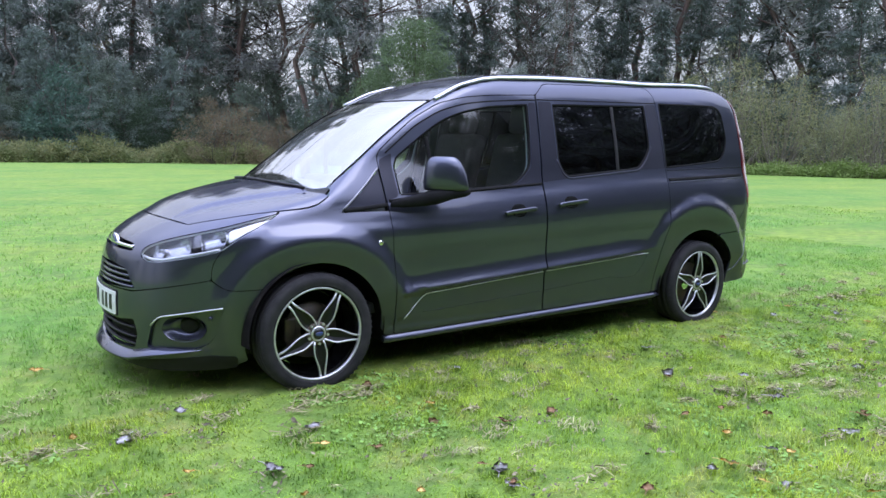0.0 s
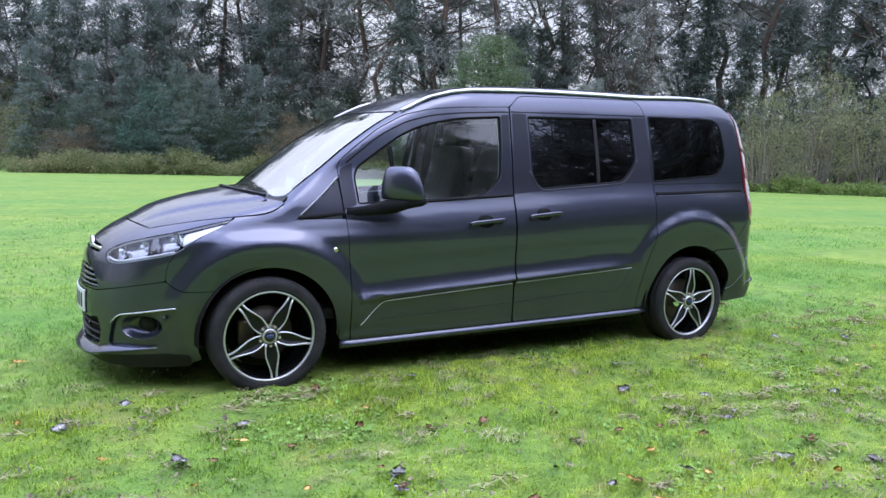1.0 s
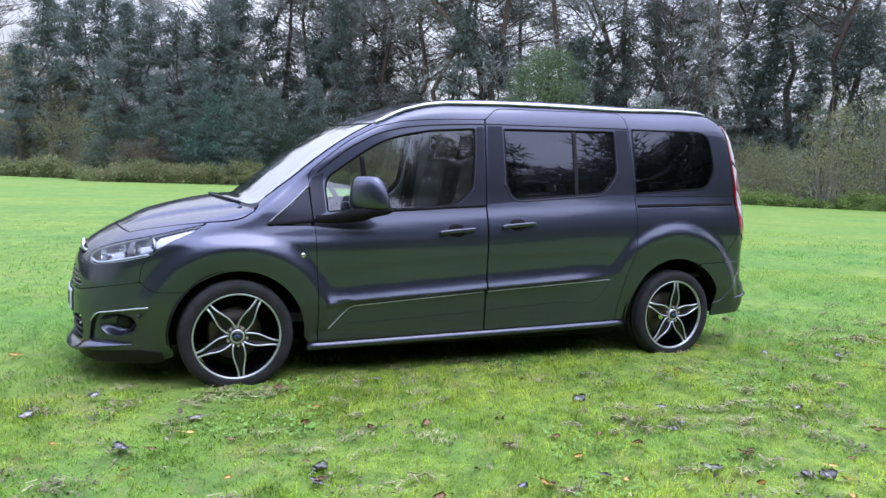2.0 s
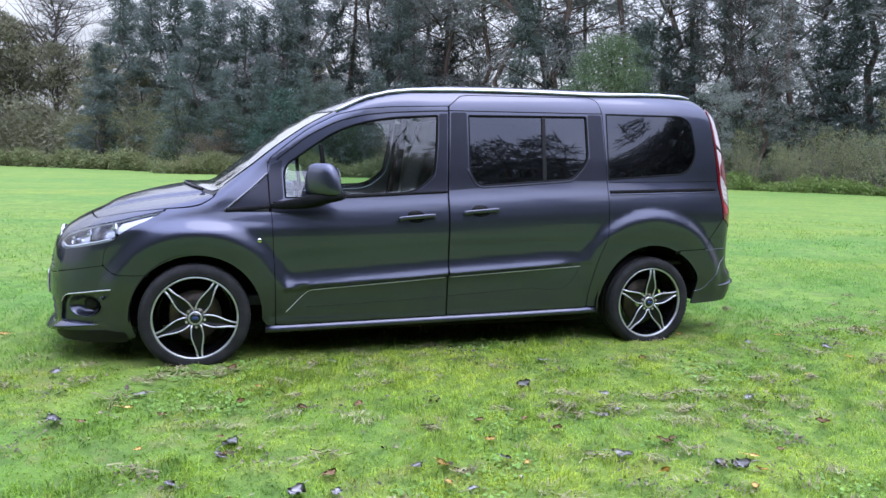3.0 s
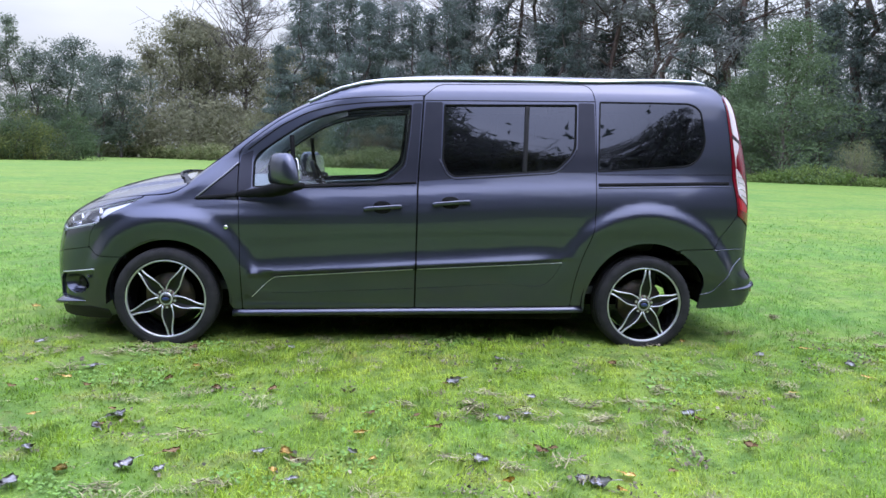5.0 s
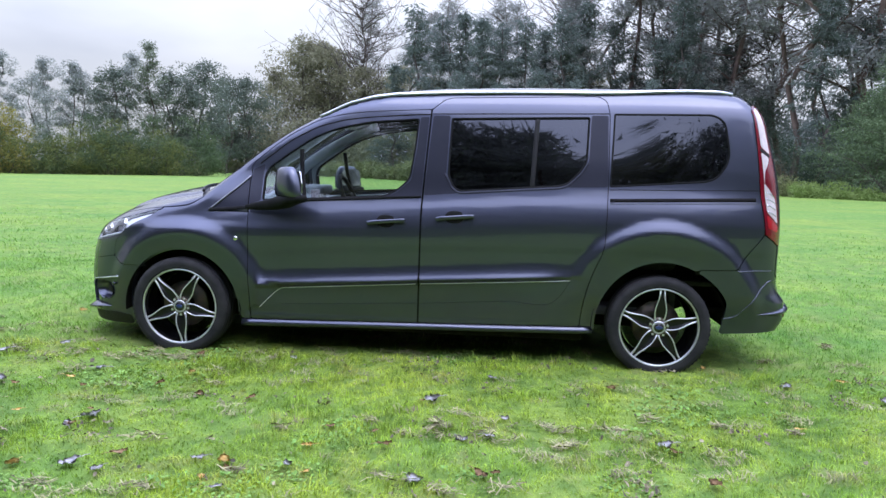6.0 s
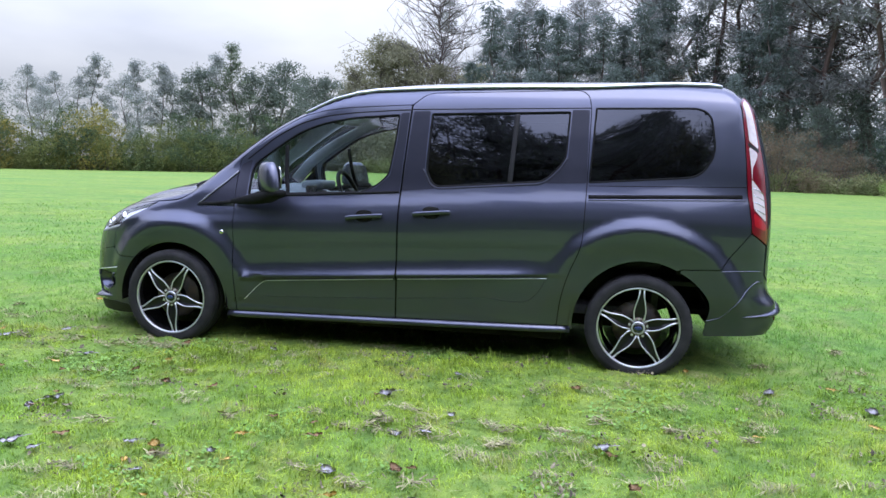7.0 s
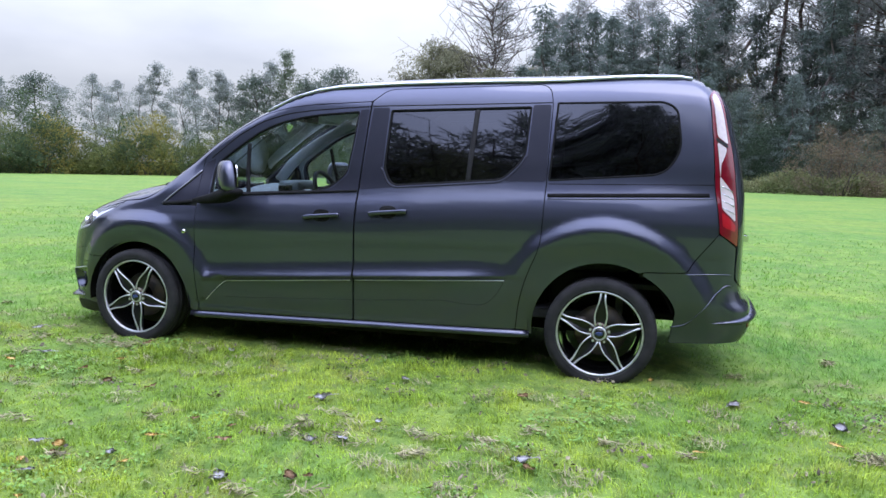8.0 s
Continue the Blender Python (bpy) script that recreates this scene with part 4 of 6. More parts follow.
# wheel housings and the underside
for cx, r in ((0, ARCH_F), (BASE, ARCH_R)):
    for s in (-1, 1):
        bm = bmesh.new()
        rows = []
        for a in np.linspace(20 if cx > 1 else -8, 186, 26):
            c, d = math.cos(radians(a)), math.sin(radians(a))
            rows.append([bm.verts.new((cx + (r + .012) * c, s * .845, WHEEL_Z + (r + .012) * d)), bm.verts.new((cx + (r + .025) * c, s * .70, WHEEL_Z + (r + .025) * d)), bm.verts.new((cx + (r + .01) * c, s * .52, WHEEL_Z + (r + .01) * d)), bm.verts.new((cx + (0 if cx < 1 or a > 24 else .40 * c), s * .50, WHEEL_Z + (0 if cx < 1 or a > 24 else .40 * d)))])
        for p, q in zip(rows, rows[1:]):
            for j in range(3):
                bm.faces.new([p[j], p[j + 1], q[j + 1], q[j]])
        bmesh.ops.remove_doubles(bm, verts=bm.verts, dist=.0005)
        bmesh.ops.recalc_face_normals(bm, faces=bm.faces)
        part("wheel_arch_liner", bm, UNDER, van, "black wheel arch liner")
bm = box((-.62, -.45, .19), (-.40, .45, .34), .02)
box((.40, -.80, .20), (2.60, .80, .30), .02, bm)
box((-.5, -.48, .20), (.5, .48, .36), .02, bm)
box((2.5, -.48, .24), (3.18, .48, .40), .02, bm)
box((3.50, -.74, .30), (3.80, .74, .45), .02, bm)
box((3.28, -.64, .385), (3.52, .64, .425), .01, bm)
part("underbody", bm, UNDER, van, "black floor pan and sills")
for cx in (0, BASE):
    bm = bmesh.new()
    bmesh.ops.create_cone(bm, segments=16, radius1=.035, radius2=.035, depth=1.4, cap_ends=True, matrix=Matrix.Translation((cx, 0, WHEEL_Z)) @ Matrix.Rotation(radians(90), 4, "X"))
    part("axle", bm, UNDER, van)

# ---- cabin ----
bm = box((.25, -.72, .36), (3.18, .72, .42), .01)
box((3.14, -.72, .40), (3.18, .72, .60), .005, bm)
box((3.16, -.72, .57), (3.70, .72, .60), .005, bm)
part("cabin_floor", bm, FABRIC, van, "dark carpeted cabin floor")


def seat(x, y):
    """A front seat with cushion, back and head restraint."""
    ob = tagged(new("seat"), "charcoal cloth seat with head restraint")
    ob.parent = van
    ob.location = (x, y, .42)
    part("cushion", box((-.26, -.25, .22), (.26, .25, .40), .06, seg=4), FABRIC, ob)
    part("seat_base", box((-.22, -.20, 0), (.20, .20, .22), .02), BLACK_TRIM, ob)
    bm = box((-.07, -.25, .34), (.07, .25, .94), .06, seg=4)
    bm.transform(Matrix.Translation((.24, 0, 0)) @ Matrix.Rotation(radians(14), 4, "Y") @ Matrix.Translation((-.02, 0, .06)))
    part("backrest", bm, FABRIC, ob)
    bm = box((-.05, -.14, .0), (.05, .14, .19), .045, seg=4)
    bm.transform(Matrix.Translation((.455, 0, .98)) @ Matrix.Rotation(radians(10), 4, "Y"))
    part("headrest", bm, FABRIC, ob)
    return ob


for x, y in ((1.28, -.37), (1.28, .37), (2.15, -.42), (2.15, 0), (2.15, .42), (2.95, -.35), (2.95, .35)):
    seat(x, y)
# dashboard: a swept top with a binnacle and a middle stack
prof = [(.30, .62), (.22, .80), (.20, .94), (.26, 1.02), (.40, 1.045), (.55, 1.03), (.66, .98), (.70, .90), (.66, .74), (.60, .62)]
bm = bmesh.new()
rows = []
for y in np.linspace(-.72, .72, 25):
    bulge = .03 * math.exp(-((y - .37) / .17) ** 2)
    rows.append([bm.verts.new((x - .05 * (y / .72) ** 2 + (0.06 * math.exp(-(y / .16) ** 2) if x > .6 else 0), y, z + (bulge if z > .95 else 0))) for x, z in prof])
for p, q in zip(rows, rows[1:]):
    for j in range(len(prof)):
        bm.faces.new([p[j], p[(j + 1) % len(prof)], q[(j + 1) % len(prof)], q[j]])
bm.faces.new(rows[0])
bm.faces.new(rows[-1][::-1])
bmesh.ops.recalc_face_normals(bm, faces=bm.faces)
dash = part("dashboard", bm, DASH, van, "grey-green moulded dashboard")
part("instrument_hood", box((.50, .20, 1.03), (.68, .54, 1.10), .03, seg=3), DASH, dash)
part("screen", box((.655, -.10, .985), (.675, .10, 1.075), .008), GLOSS_BLACK, dash)
ring = [(.205 * math.cos(a) * 0, .205 * math.cos(a), .205 * math.sin(a)) for a in np.linspace(0, 2 * math.pi, 40, endpoint=False)]
wheel_pose = Matrix.Translation((.86, .37, .985)) @ Matrix.Rotation(radians(-24), 4, "Y")
steer = sweep("steering_wheel", [(wheel_pose @ Vector(p))[:] for p in ring], lozenge(.030, .032), np.tile((1.0, 0, .3), (40, 1)), BLACK_TRIM, van, closed=True, label="black steering wheel on the far side")
bm = box((-.02, -.07, -.06), (.03, .07, .06), .02)
box((-.01, -.20, -.02), (.015, .20, .02), .006, bm)
box((-.01, -.02, -.20), (.015, .02, 0), .006, bm)
bm.transform(wheel_pose)
part("steering_boss", bm, BLACK_TRIM, steer)
bm = bmesh.new()
bmesh.ops.create_cone(bm, segments=14, radius1=.03, radius2=.03, depth=.3, cap_ends=True, matrix=wheel_pose @ Matrix.Translation((-.15, 0, 0)) @ Matrix.Rotation(radians(90), 4, "Y"))
part("steering_column", bm, BLACK_TRIM, steer)
bm = box((.86, -.11, 1.535), (.885, .11, 1.60), .015)
part("interior_mirror", bm, BLACK_TRIM, van)

# inner trims of the screen pillars
for s in (-1, 1):
    strip("pillar_trim", rounded([(.27, 1.12), (.45, 1.285), (.668, 1.455), (.845, 1.560), (1.02, 1.615)], r=.08, closed=False), on_side, .085, .03, LINING, van, s, -.060, label="pale inner pillar trim")

# door mirrors


def rings(rows, close=True):
    """A skin over rows of points, closed at both ends."""
    bm = bmesh.new()
    made = [[bm.verts.new(p) for p in row] for row in rows]
    k = len(made[0])
    for a, b in zip(made, made[1:]):
        for j in range(k):
            bm.faces.new([a[j], a[(j + 1) % k], b[(j + 1) % k], b[j]])
    bm.faces.new(made[0])
    bm.faces.new(made[-1][::-1])
    bmesh.ops.recalc_face_normals(bm, faces=bm.faces)
    return bm


def squared(c, s, power):
    return math.copysign(abs(c) ** power, c), math.copysign(abs(s) ** power, s)


for s in (-1, 1):
    along, thick = Vector((.70, s * .714, 0)), Vector((-.714, s * .70, 0))
    heart = Vector((.728, s * .918, 0))
    rows = []
    # upright shell: wide at the foot, drawn in and rounded at the top, flat at the back
    for z, a, b, shift in ((1.062, .112, .052, .004), (1.072, .117, .060, .003), (1.10, .117, .064, .0), (1.15, .109, .064, -.003), (1.19, .098, .060, -.008), (1.22, .086, .053, -.012), (1.238, .072, .043, -.015), (1.247, .060, .030, -.016), (1.250, .035, .016, -.016)):
        row = []
        for i in range(28):
            c, d = squared(math.cos(2 * math.pi * i / 28), math.sin(2 * math.pi * i / 28), .75)
            deep = b * d if d > 0 else .45 * b * d
            row.append(heart + along * (a * 1.11 * c + shift) + thick * deep + Vector((0, 0, z)))
        rows.append(row)
    mirror = part("door_mirror", rings(rows), PAINT, van, "grey door mirror on a black foot")
    rows = []
    for z, k in ((1.085, .80), (1.09, .86), (1.15, .85), (1.205, .74), (1.222, .62)):
        rows.append([heart + along * (.116 * k * sx) + thick * (-.033 + .004 * sy) + Vector((0, 0, z)) for sx, sy in ((-1, -1), (1, -1), (1, 1), (-1, 1))])
    part("mirror_glass", rings(rows), CHROME, mirror, smooth=False)
    rows = []
    for x, h, z, w, t in ((.425, .832, .985, .012, .014), (.50, .842, .992, .022, .026), (.58, .858, 1.004, .038, .034), (.64, .872, 1.016, .054, .042), (.70, .898, 1.030, .064, .044), (.76, .938, 1.046, .066, .034), (.82, .985, 1.054, .052, .024), (.838, 1.0, 1.058, .034, .014)):
        rows.append([Vector((x, s * h, z)) + Vector((-.55, s * .83, 0)) * (w * squared(math.cos(a), 0, .7)[0]) + Vector((0, 0, t * squared(0, math.sin(a), .7)[1])) for a in (2 * math.pi * i / 16 for i in range(16))])
    part("mirror_foot", rings(rows), SEAL, mirror, "black mirror foot")

# ---- the field ----


# shallow mown lines where cuttings gather: place, slant and ends
FURROWS = ((-.42, .02, 3.5, 8.0), (-.97, .03, 3.1, 7.5), (-1.62, .05, -2.8, 1.2), (-2.05, .14, 1.4, 5.2), (-2.42, .08, -1.6, 2.6), (-1.15, .04, -3.2, .3), (-2.95, .10, -.6, 4.8), (-3.35, .05, -.2, 5.0))


def hummocks(x, y):
    """Small mounds and hollows of the turf, a hand or two across, fading with distance."""
    near = np.exp(-(np.hypot(x - 1.5, y + 2) / 7) ** 4)
    rough = np.sin(x * 17 + 3 * np.sin(y * 6.1)) * np.sin(y * 21 + 2.4 * np.sin(x * 7.3)) + .8 * np.sin(x * 31 - y * 12 + 2 * np.sin(y * 9)) * np.sin(y * 37 + x * 8)
    out = .011 * rough * near
    for y0, lean, xa, xb in FURROWS:
        off = y - (y0 + lean * (x - xa)) - .035 * np.sin(3.1 * x + y0)
        out = out - (.010 + .006 * np.sin(7 * x + 5 * y0)) * np.exp(-(off / .055) ** 2) * ease((x - xa) / .6) * ease((xb - x) / .6)
    return out


def lie(x, y):
    """Height of the turf: level by the van, with soft unevenness, falling gently away all round."""
    x, y = np.asarray(x, float), np.asarray(y, float)
    far = np.maximum(np.hypot(x - 1, y + 3) - 14, 0)
    return -0.040 + 0.010 * np.sin(x * .9 + .4 * y) * np.cos(y * .7) + .006 * np.sin(x * 2.3 - y * 1.7) + hummocks(x, y) - .008 * far * far / (far + 4)


def grass_material(name, tones, rough, island, bump):
    """Grass in several greens: wide patches, small tufts and straw-coloured flecks. The dark third tone paints shaded
    hollows.
    """
    m = bpy.data.materials.new(name)
    m.use_nodes = True
    t = m.node_tree
    b = t.nodes["Principled BSDF"]
    b.inputs["Roughness"].default_value = rough
    b.inputs["Specular IOR Level"].default_value = .25
    at = t.nodes.new("ShaderNodeTexCoord").outputs["Object"]
    wide, small, fleck = node(t, "TexNoise", Scale=.9, Detail=5.0, Roughness=.65), node(t, "TexNoise", Scale=7.0, Detail=5.0, Roughness=.7), node(t, "TexNoise", Scale=3.2, Detail=6.0, Roughness=.75)
    for n in (wide, small, fleck):
        t.links.new(at, n.inputs["Vector"])
    r1, r2, r3 = (t.nodes.new("ShaderNodeValToRGB") for _ in range(3))
    for r, lo, hi, a, c in ((r1, .40, .60, tones[0], tones[1]), (r2, .42, .62, (0, 0, 0), (1, 1, 1)), (r3, .54, .68, (0, 0, 0), (1, 1, 1))):
        r.color_ramp.elements[0].position, r.color_ramp.elements[1].position = lo, hi
        r.color_ramp.elements[0].color, r.color_ramp.elements[1].color = (*a, 1), (*c, 1)
    m1, m2 = t.nodes.new("ShaderNodeMix"), t.nodes.new("ShaderNodeMix")
    # tones[2] puts the shade of hollows between tufts into the colour
    for mm, ramp, weight, colour in ((m1, r2, .8, tones[2]), (m2, r3, .65, tones[3])):
        mm.data_type = "RGBA"
        k = t.nodes.new("ShaderNodeMath")
        k.operation = "MULTIPLY"
        k.inputs[1].default_value = weight
        t.links.new(ramp.outputs["Color"], k.inputs[0])
        t.links.new(k.outputs["Value"], mm.inputs["Factor"])
        mm.inputs["B"].default_value = (*colour, 1)
    t.links.new(wide.outputs["Fac"], r1.inputs["Fac"])
    t.links.new(small.outputs["Fac"], r2.inputs["Fac"])
    t.links.new(fleck.outputs["Fac"], r3.inputs["Fac"])
    t.links.new(r1.outputs["Color"], m1.inputs["A"])
    t.links.new(m1.outputs["Result"], m2.inputs["A"])
    # broad swathes of yellower and deeper green, drawn out along the mown lines
    drawn = t.nodes.new("ShaderNodeMapping")
    drawn.inputs["Scale"].default_value = (.11, .34, 1)
    swathe, r4, m3 = node(t, "TexNoise", Scale=1.0, Detail=4.0, Roughness=.6), t.nodes.new("ShaderNodeValToRGB"), t.nodes.new("ShaderNodeMix")
    t.links.new(at, drawn.inputs["Vector"])
    t.links.new(drawn.outputs["Vector"], swathe.inputs["Vector"])
    t.links.new(swathe.outputs["Fac"], r4.inputs["Fac"])
    r4.color_ramp.elements[0].position, r4.color_ramp.elements[1].position = .36, .64
    r4.color_ramp.elements[0].color, r4.color_ramp.elements[1].color = (.82, .96, .92, 1), (1.16, 1.06, .92, 1)
    m3.data_type, m3.blend_type = "RGBA", "MULTIPLY"
    m3.inputs["Factor"].default_value = 1.0
    t.links.new(m2.outputs["Result"], m3.inputs["A"])
    t.links.new(r4.outputs["Color"], m3.inputs["B"])
    out = m3.outputs["Result"]
    if island:
        geo, hsv, rng = t.nodes.new("ShaderNodeNewGeometry"), node(t, "HueSaturation"), t.nodes.new("ShaderNodeMapRange")
        rng.inputs["To Min"].default_value, rng.inputs["To Max"].default_value = 1 - island, 1 + island
        t.links.new(geo.outputs["Random Per Island"], rng.inputs["Value"])
        t.links.new(rng.outputs["Result"], hsv.inputs["Value"])
        t.links.new(out, hsv.inputs["Color"])
        out = hsv.outputs["Color"]
    t.links.new(out, b.inputs["Base Color"])
    if island:
        glow, blend = t.nodes.new("ShaderNodeBsdfTranslucent"), t.nodes.new("ShaderNodeMixShader")
        blend.inputs["Fac"].default_value = .4
        t.links.new(out, glow.inputs["Color"])
        t.links.new(b.outputs["BSDF"], blend.inputs[1])
        t.links.new(glow.outputs["BSDF"], blend.inputs[2])
        t.links.new(blend.outputs["Shader"], t.nodes["Material Output"].inputs["Surface"])
    if bump:
        fine = node(t, "TexNoise", Scale=30.0, Detail=6.0, Roughness=.8)
        t.links.new(at, fine.inputs["Vector"])
        relief = node(t, "Bump", Strength=bump, Distance=.03)
        t.links.new(fine.outputs["Fac"], relief.inputs["Height"])
        t.links.new(relief.outputs["Normal"], b.inputs["Normal"])
    return m


TURF = grass_material("turf", ((.140, .245, .048), (.205, .295, .060), (.085, .160, .036), (.21, .22, .09)), .95, 0, .5)
BLADE = grass_material("grass_blades", ((.262, .430, .054), (.400, .53, .072), (.090, .190, .029), (.52, .51, .15)), .55, .34, 0)
FAR_BLADE = grass_material("distant_grass_blades", ((.225, .405, .082), (.320, .475, .104), (.165, .320, .068), (.34, .42, .14)), .6, .16, 0)
STRAW = material("dead_grass", (.36, .36, .17), rough=.9, alt=(.17, .145, .075), scale=5, island=.5)

xs = np.concatenate([-np.geomspace(900, 8, 30), np.linspace(-7.5, -3.1, 30), np.linspace(-3, 6.4, 200), np.linspace(6.5, 10, 24), np.geomspace(10.5, 900, 30)])
ys = np.concatenate([-np.geomspace(900, 9, 24), np.linspace(-8.5, -4.1, 24), np.linspace(-4, -.6, 80), np.linspace(-.5, 8, 40), np.geomspace(8.5, 900, 40)])
gx, gy = np.meshgrid(xs, ys)
verts = np.stack([gx, gy, lie(gx, gy)], -1).reshape(-1, 3)
idx = np.arange(len(verts)).reshape(len(ys), len(xs))
quads = np.stack([idx[:-1, :-1], idx[:-1, 1:], idx[1:, 1:], idx[1:, :-1]], -1).reshape(-1, 4)
data = bpy.data.meshes.new("ground")
data.from_pydata(verts.tolist(), [], quads.tolist())
data.shade_smooth()
data.materials.append(TURF)
tagged(new("ground", data), "wide mown green field with patchy grass", "ground", kind="structure")


def raw_mesh(name, verts, loops, per):
    """A mesh from flat arrays: every face has the same number of corners."""
    data = bpy.data.meshes.new(name)
    count = len(loops) // per
    data.vertices.add(len(verts))
    data.vertices.foreach_set("co", np.asarray(verts, np.float32).ravel())
    data.loops.add(len(loops))
    data.loops.foreach_set("vertex_index", np.asarray(loops, np.int32))
    data.polygons.add(count)
    data.polygons.foreach_set("loop_start", np.arange(0, len(loops), per, dtype=np.int32))
    data.update(calc_edges=True)
    return data


rng = np.random.default_rng(7)


def wave(x, y, k, seed):
    """Soft random ups and downs between -1 and 1."""
    s = np.random.default_rng(seed)
    out = 0
    for _ in range(6):
        a, f, p = s.uniform(0, 6.28), k * s.uniform(.5, 1.8), s.uniform(0, 6.28)
        out = out + np.sin(f * (x * np.cos(a) + y * np.sin(a)) + p)
    return np.clip(out / 3.2, -1, 1)


def blades(name, x0, x1, y0, y1, per_m2, tall, wide, mat, label, only=None, lean=.5, lift=0.0, simple=False):
    """Bent grass blades, each two faces, scattered over a stretch of the field."""
    n = int((x1 - x0) * (y1 - y0) * per_m2)
    x, y = rng.uniform(x0, x1, n), rng.uniform(y0, y1, n)
    if only is not None:
        keep = only(x, y)
        x, y = x[keep], y[keep]
    # none where the tyres stand
    for cx in (0, BASE):
        for cy in (MIDDLE - .765, MIDDLE + .765):
            keep = ~((np.abs(x - cx) < .13) & (np.abs(y - cy) < .11))
            x, y = x[keep], y[keep]
    n = len(x)
    z = lie(x, y)
    patch = wave(x, y, 3.0, 3) * .35 + wave(x, y, 9.0, 5) * .35
    long = tall * (1 + patch) * rng.uniform(.55, 1.35, n)
    turn = rng.uniform(0, 6.283, n) + 0
    drift = wave(x, y, 1.6, 11) * 3.1
    heavy = rng.uniform(0, 1, n) < .5
    turn = np.where(heavy, drift + rng.normal(0, .7, n), turn)
    tip = long * rng.uniform(.15, 1.0, n) * lean * 1.6
    w = wide * rng.uniform(.6, 1.3, n) / 2
    dx, dy = np.cos(turn), np.sin(turn)
    sx, sy = -dy * w, dx * w
    root = np.stack([x, y, z - .006 + lift], 1)
    side = np.stack([sx, sy, 0 * sx], 1)
    mid = root + np.stack([dx * tip * .3, dy * tip * .3, long * .6], 1)
    end = root + np.stack([dx * tip, dy * tip, np.maximum(long * np.sqrt(np.maximum(1 - (tip / (long * 1.7)) ** 2, .1)), .008)], 1)
    if simple:
        v, tri = np.stack([root - side, root + side, end], 1).reshape(-1, 3), np.arange(n * 3)
    else:
        v = np.stack([root - side, root + side, mid + side * .8, mid - side * .8, end], 1).reshape(-1, 3)
        tri = (np.arange(n)[:, None] * 5 + np.array([[0, 1, 2, 0, 2, 3, 3, 2, 4]])).ravel()
    data = raw_mesh(name, v, tri, 3)
    data.materials.append(mat)
    return tagged(new(name, data), label, "grass", kind="stuff")


def under_van(x, y):
    return (x > -.75) & (x < 3.75) & (np.abs(y - MIDDLE) < .80)


thin = lambda share: lambda x, y: rng.uniform(0, 1, len(x)) < np.where(under_van(x, y), share, 1)
blades("grass", -3.0, 6.2, -3.9, -.75, 5700, .026, .0045, BLADE, "short lush mown lawn grass", thin(.3), 1.1)
blades("grass", -6, 9, -.75, 3.0, 2300, .032, .0080, FAR_BLADE, "short lush mown lawn grass", thin(.25), 1.0, simple=True)
blades("grass", -10, 16, 3.0, 12, 330, .034, .018, FAR_BLADE, "mown lawn grass", lambda x, y: rng.uniform(0, 1, len(x)) > (y - 3.0) / 9.5, 1.0, simple=True)
blades("grass", -9, -3.0, -3.9, -.75, 1600, .034, .009, FAR_BLADE, "mown lawn grass", None, .9, simple=True)
blades("grass", 6.2, 12, -3.9, -.75, 1600, .034, .009, FAR_BLADE, "mown lawn grass", None, .9, simple=True)


def tufts(x, y):
    """Clumps of longer grass."""
    return wave(x, y, 6.0, 31) * .6 + wave(x, y, 15.0, 32) * .5 > .42


blades("grass_tufts", -3.0, 6.2, -3.9, -.75, 2600, .050, .0045, BLADE, "longer tufts of pale grass", lambda x, y: tufts(x, y) & ~under_van(x, y), .9)


def clover(x0, x1, y0, y1, n):
    """Patches of low round-leaved weeds in the lawn."""
    x, y = rng.uniform(x0, x1, n), rng.uniform(y0, y1, n)
    keep = (wave(x, y, 2.6, 41) * .6 + wave(x, y, 9.0, 42) * .5) > .48
    x, y = x[keep], y[keep]
    n = len(x)
    z = lie(x, y) + rng.uniform(.006, .022, n)
    r = rng.uniform(.004, .009, n)
    tip, turn = rng.normal(0, .35, (n, 2)), rng.uniform(0, 6.283, n)
    v = []
    for k in range(6):
        a = turn + k * 2 * math.pi / 6
        dx, dy = r * np.cos(a), r * np.sin(a)
        v.append(np.stack([x + dx, y + dy, z + dx * tip[:, 0] + dy * tip[:, 1]], 1))
    data = raw_mesh("clover", np.stack(v, 1).reshape(-1, 3), np.arange(n * 6), 6)
    data.materials.append(CLOVER)
    tagged(new("clover", data), "low round-leaved clover patches in the lawn", "clover", kind="stuff")


CLOVER = material("clover_leaves", (.13, .27, .042), rough=.75, alt=(.20, .35, .065), scale=4, island=.3)
clover(-3.0, 6.2, -3.9, -.6, 60000)


def thatch(x, y):
    """Streaks and spots where dead cut grass lies."""
    return (wave(x, y * 2.6, 3.4, 21) * .5 + wave(x, y * 1.6, 17.0, 22) * .7) > .66


blades("cut_grass", -3.2, 6.4, -3.9, -.2, 3000, .022, .0045, STRAW, "scattered dead brown grass cuttings", thatch, 2.6, lift=.016)


